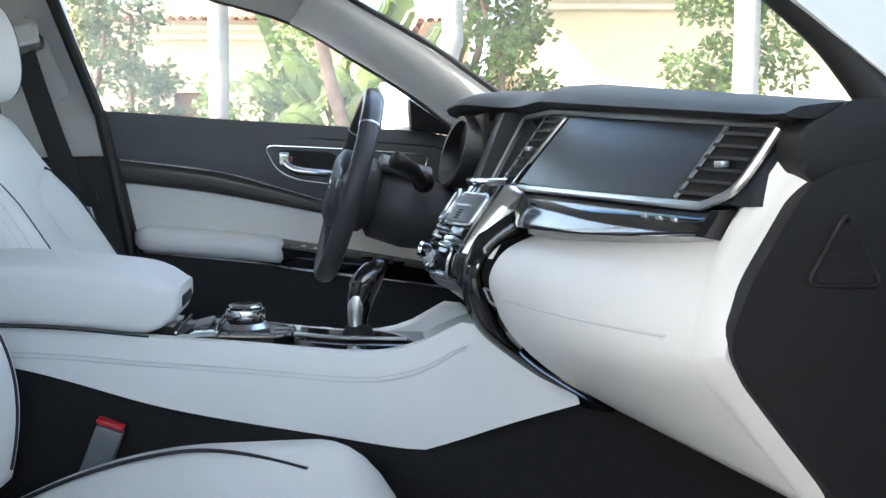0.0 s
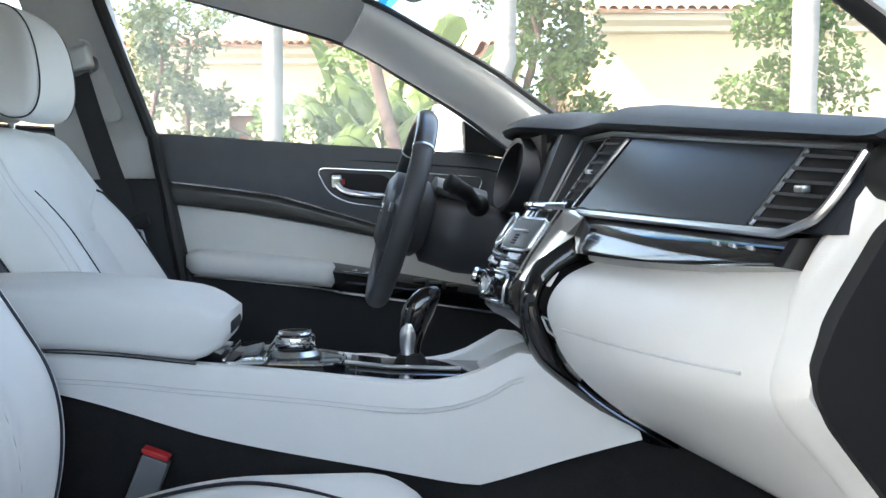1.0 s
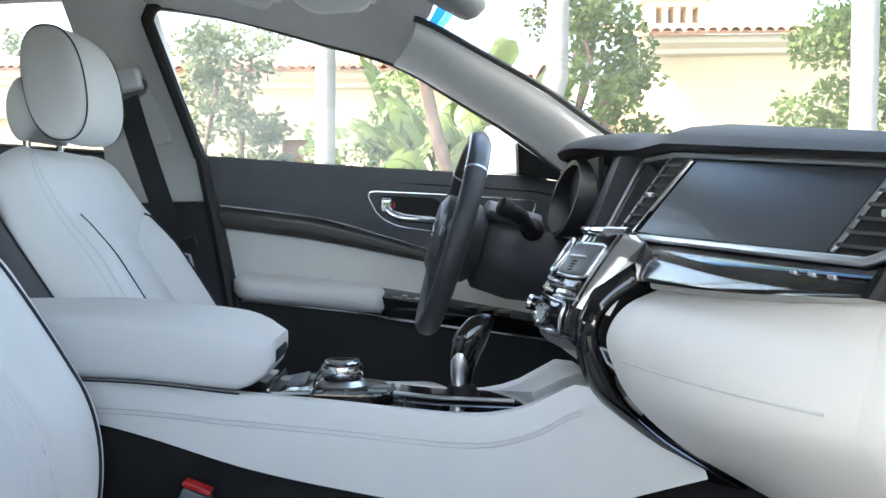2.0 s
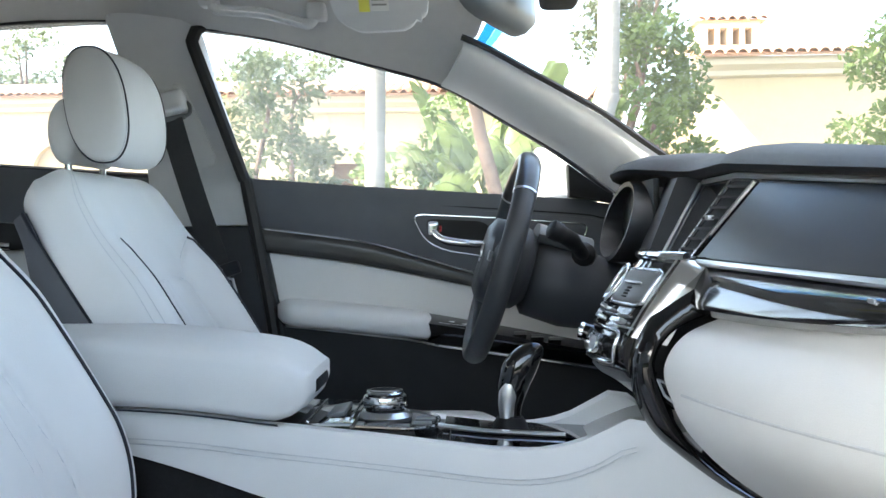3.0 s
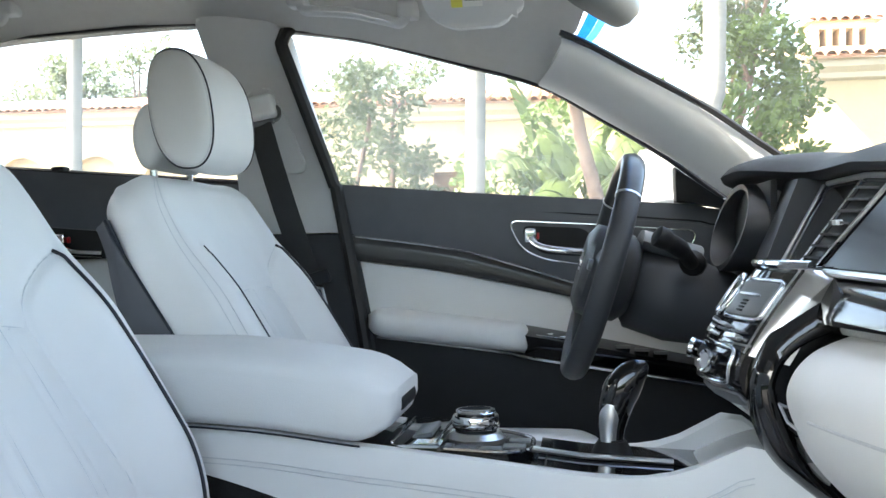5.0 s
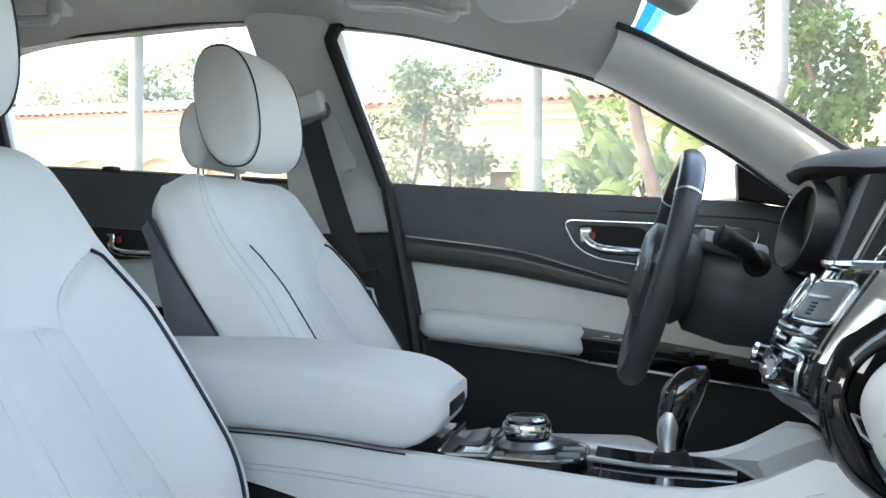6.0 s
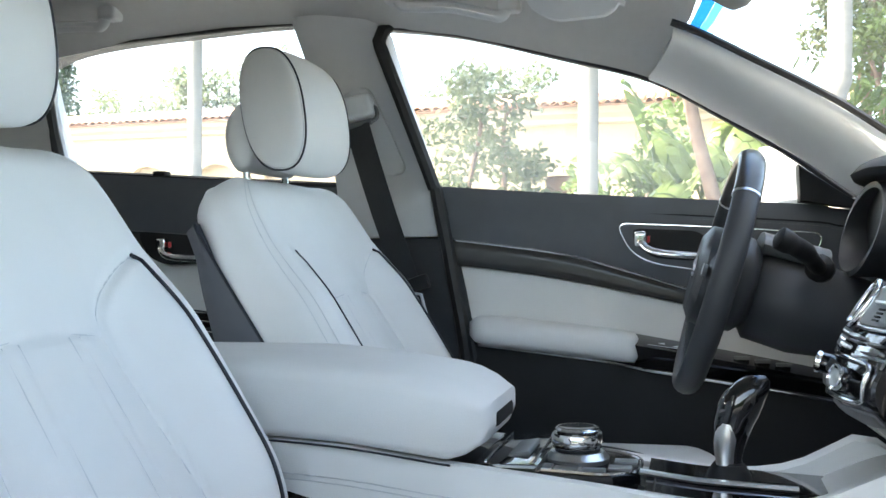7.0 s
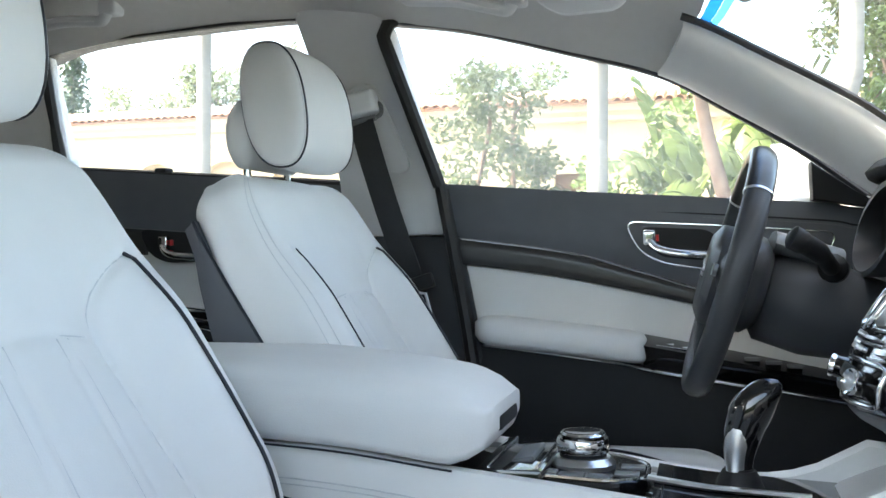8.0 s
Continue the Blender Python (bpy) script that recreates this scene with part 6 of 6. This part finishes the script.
def inner_mirror():
    t = thing("rear_view_mirror", (0.60, 0.0, 1.24), "dark framed rear-view mirror hanging from the windscreen", "rear-view mirror")
    c = Vector((0.578, 0.005, 1.212))
    ax = Vector((-0.93, 0.33, -0.10)).normalized()
    sd = Vector((0, 0, 1)).cross(ax).normalized()
    up = ax.cross(sd)
    bm = bmesh.new()
    rings = []
    for h, s in ((-0.030, 0.55), (-0.024, 0.85), (-0.008, 0.98), (0.004, 1.0)):
        rings.append([c + ax * h + sd * 0.135 * s * math.copysign(abs(math.cos(a)) ** 0.45, math.cos(a)) + up * 0.048 * s * math.copysign(abs(math.sin(a)) ** 0.55, math.sin(a)) for a in [2 * math.pi * k / 32 for k in range(32)]])
    loft(bm, rings)
    h = part("housing", bm, GREYPLASTIC, t, "grey plastic housing", angle=60)
    bm = bmesh.new()
    rings = [[c + ax * hh + sd * 0.119 * math.copysign(abs(math.cos(a)) ** 0.45, math.cos(a)) + up * 0.035 * math.copysign(abs(math.sin(a)) ** 0.55, math.sin(a)) for a in [2 * math.pi * k / 32 for k in range(32)]] for hh in (0.0042, 0.0055)]
    loft(bm, rings)
    part("mirror_glass", bm, MIRROR, t, "mirror glass")
    bm = bmesh.new()
    tube(bm, [c + ax * -0.02, c + Vector((0.05, 0, 0.035)), c + Vector((0.075, 0, 0.09))], [0.014, 0.012, 0.016], 10)
    part("stem", bm, DEEPBLACK, t)
    bm = bmesh.new()
    rbox(bm, 0.640, 0.690, -0.045, 0.045, 1.190, 1.245, 0.012, 3)
    part("sensor_box", bm, DEEPBLACK, t, "black sensor box")


inner_mirror()


def wing_mirror():
    t = thing("wing_mirror", (0.74, 0.95, 0.95), "white painted door mirror housing outside the window", "wing mirror")
    c = Vector((0.735, 0.96, 1.018))
    bm = bmesh.new()
    rings = []
    for h, s in ((-0.052, 0.80), (-0.05, 0.95), (-0.02, 1.0), (0.03, 0.92), (0.065, 0.65), (0.078, 0.30)):
        rings.append([c + Vector((h, 0.112 * s * math.copysign(abs(math.cos(a)) ** 0.6, math.cos(a)), 0.066 * s * math.copysign(abs(math.sin(a)) ** 0.6, math.sin(a)))) for a in [2 * math.pi * k / 28 for k in range(28)]])
    loft(bm, rings)
    part("housing", bm, WHITEPAINT, t, "white painted housing", angle=60)
    bm = bmesh.new()
    loft(bm, [[c + Vector((h, 0.095 * math.copysign(abs(math.cos(a)) ** 0.6, math.cos(a)), 0.054 * math.copysign(abs(math.sin(a)) ** 0.6, math.sin(a)))) for a in [2 * math.pi * k / 28 for k in range(28)]] for h in (-0.0525, -0.056)])
    part("mirror_glass", bm, GLOSSBLACK, t, "dark mirror glass")
    bm = bmesh.new()
    rbox(bm, 0.705, 0.775, 0.80, 0.90, 0.945, 0.975, 0.010, 3)
    part("foot", bm, WHITEPAINT, t, "white mirror foot")


wing_mirror()


def belt():
    t = thing("seat_belt", (-0.02, 0.68, 0.80), "black seat belt hanging from its pillar anchor beside the seat", "seat belt")
    # anchor slide
    bm = bmesh.new()
    o = rounded([(-0.075, 1.185), (-0.022, 1.198), (0.010, 1.12), (0.036, 1.045), (0.020, 1.032), (-0.052, 1.040), (-0.066, 1.07)], 0.016)
    plate(bm, o, 0.676, 0.70, 0.006, 3, lambda x, z: side_y(z) - 0.702)
    a = part("slide_cover", bm, PILLAR, t, "grey slide cover")
    bm = bmesh.new()
    rbox(bm, -0.070, -0.006, 0.632, 0.668, 1.132, 1.176, 0.010, 3, Euler((0, radians(-14), 0)).to_matrix().to_4x4())
    part("height_adjuster", bm, PILLAR, a, "pale grey height adjuster")
    bm = bmesh.new()
    tube(bm, [(-0.060, 0.640, 1.118), (-0.006, 0.640, 1.128)], 0.006, 10)
    tube(bm, spl([(-0.006, 0.640, 1.128), (0.002, 0.645, 1.135), (0.000, 0.652, 1.150), (-0.012, 0.66, 1.160)], 4), 0.004, 8)
    part("guide_ring", bm, GREYPLASTIC, a, "dark guide ring")
    bm = bmesh.new()
    cx = spl([(-0.033, 0.637, 1.122), (-0.018, 0.645, 1.06), (0.010, 0.655, 0.96), (0.042, 0.662, 0.86), (0.075, 0.664, 0.75), (0.10, 0.66, 0.66)], 6)
    rings = []
    for i, p in enumerate(cx):
        tw = 0.15 * math.sin(i * 0.25)
        w = Vector((0.0235, -0.003 + 0.006 * tw, 0.004))
        n = Vector((0, 0.0009, 0))
        rings.append([p - w - n, p + w - n, p + w + n, p - w + n])
    loft(bm, rings)
    part("webbing", bm, WEBBING, t, "black woven webbing")
    bm = bmesh.new()
    rbox(bm, 0.035, 0.095, 0.645, 0.664, 0.815, 0.842, 0.006, 2, Euler((0, radians(-18), 0)).to_matrix().to_4x4())
    tg = part("tongue", bm, DEEPBLACK, t, "black tongue grip")
    bm = bmesh.new()
    tube(bm, [(0.058, 0.650, 0.815), (0.078, 0.650, 0.770), (0.090, 0.650, 0.775), (0.080, 0.650, 0.812), (0.058, 0.650, 0.815)], 0.003, 6)
    part("metal_plate", bm, SATIN, tg, "steel latch plate")


belt()


def buckle():
    t = thing("belt_buckle", (0.25, -0.135, 0.48), "dark belt buckle with red press button by the console", "belt buckle")
    bm = bmesh.new()
    rot = Euler((0, radians(22), 0)).to_matrix().to_4x4()
    rbox(bm, 0.232, 0.268, -0.150, -0.124, 0.455, 0.565, 0.006, 2, rot)
    b = part("body", bm, GREYPLASTIC, t)
    bm = bmesh.new()
    rbox(bm, 0.252, 0.288, -0.148, -0.126, 0.5615, 0.5685, 0.003, 2, rot)
    part("button", bm, REDPLASTIC, b, "red press button")
    bm = bmesh.new()
    tube(bm, [(0.235, -0.137, 0.47), (0.21, -0.13, 0.40), (0.19, -0.12, 0.33)], 0.010, 8)
    part("stalk", bm, DEEPBLACK, t)


buckle()

# outer skins that close the car
bm = bmesh.new()
rings = []
for x in (-1.42, -1.1, -0.7, -0.3, 0.0, 0.2, 0.36, 0.47):
    ring = [roof_point(x, y) + Vector((0, 0.02 * (1 if y > 0 else -1), 0.045 + 0.02 * (abs(y) < 0.6))) for y in np.linspace(-0.655, 0.655, 21)]
    rings.append(ring + [p + Vector((0, 0, 0.006)) for p in ring[::-1]])
loft(bm, rings)
solo("car_roof", bm, WHITEPAINT, "white painted car roof", "car roof", kind="structure", angle=60)
bm = bmesh.new()
rings = []
for i in range(10):
    u = i / 9
    ring = [(1.36 + sheer(y) * (1 - u) + 1.15 * u, y, 0.93 - 0.10 * u ** 2 - 0.06 * (y / 0.8) ** 4) for y in np.linspace(-0.86, 0.86, 15)]
    rings.append(ring + [(a, b, c - 0.02) for a, b, c in ring[::-1]])
loft(bm, rings)
solo("bonnet", bm, WHITEPAINT, "white painted car bonnet ahead of the windscreen", "bonnet", kind="structure", angle=60)

# ---- distance ----
for i, (x, y, h, w) in enumerate(((-24.9, 36.0, 9.5, 1.15),)):
    t = thing("cypress_tree", (x, y, 0), "tall narrow dark green cypress", "cypress")
    rng = random.Random(77 + i)
    bm = bmesh.new()
    tube(bm, [(x, y, 0), (x, y, h * 0.9)], [0.2, 0.05], 8)
    part("trunk", bm, REDBARK, t)
    bm = bmesh.new()
    bl = []
    for k in range(60):
        u = rng.random()
        ww = w * (1 - u) ** 0.55 * min(1, u * 6 + 0.3)
        a = rng.uniform(0, 6.28)
        bl.append(((x + ww * 0.6 * math.cos(a), y + ww * 0.6 * math.sin(a), 0.6 + (h - 0.8) * u), 0.3 + 0.3 * ww, 0.3 + 0.3 * ww, 0.7))
    leaf_cloud(bm, rng, bl, 6000, 0.26)
    part("crown", bm, LEAF_DARK, t)
for i, (x, y, h, w) in enumerate(((-28.0, 47.0, 9.8, 4.2), (-21.5, 48.0, 10.6, 4.6), (-34.5, 46.0, 8.2, 3.5), (-9.0, 46.0, 9.0, 3.0))):
    rng = random.Random(300 + i)
    bl = [((x + rng.uniform(-w, w), y + rng.uniform(-2, 2), h * rng.uniform(0.62, 1.0)), rng.uniform(0.5, 1.1), 0.9, rng.uniform(0.35, 0.8)) for _ in range(26)]
    leafy("far_tree", x, y, h, bl, 5200, 0.26, LEAF_OLIVE, "distant open-crowned tree above the roofs", "tree", 400 + i, r=0.16, stems=6, group="distant trees")
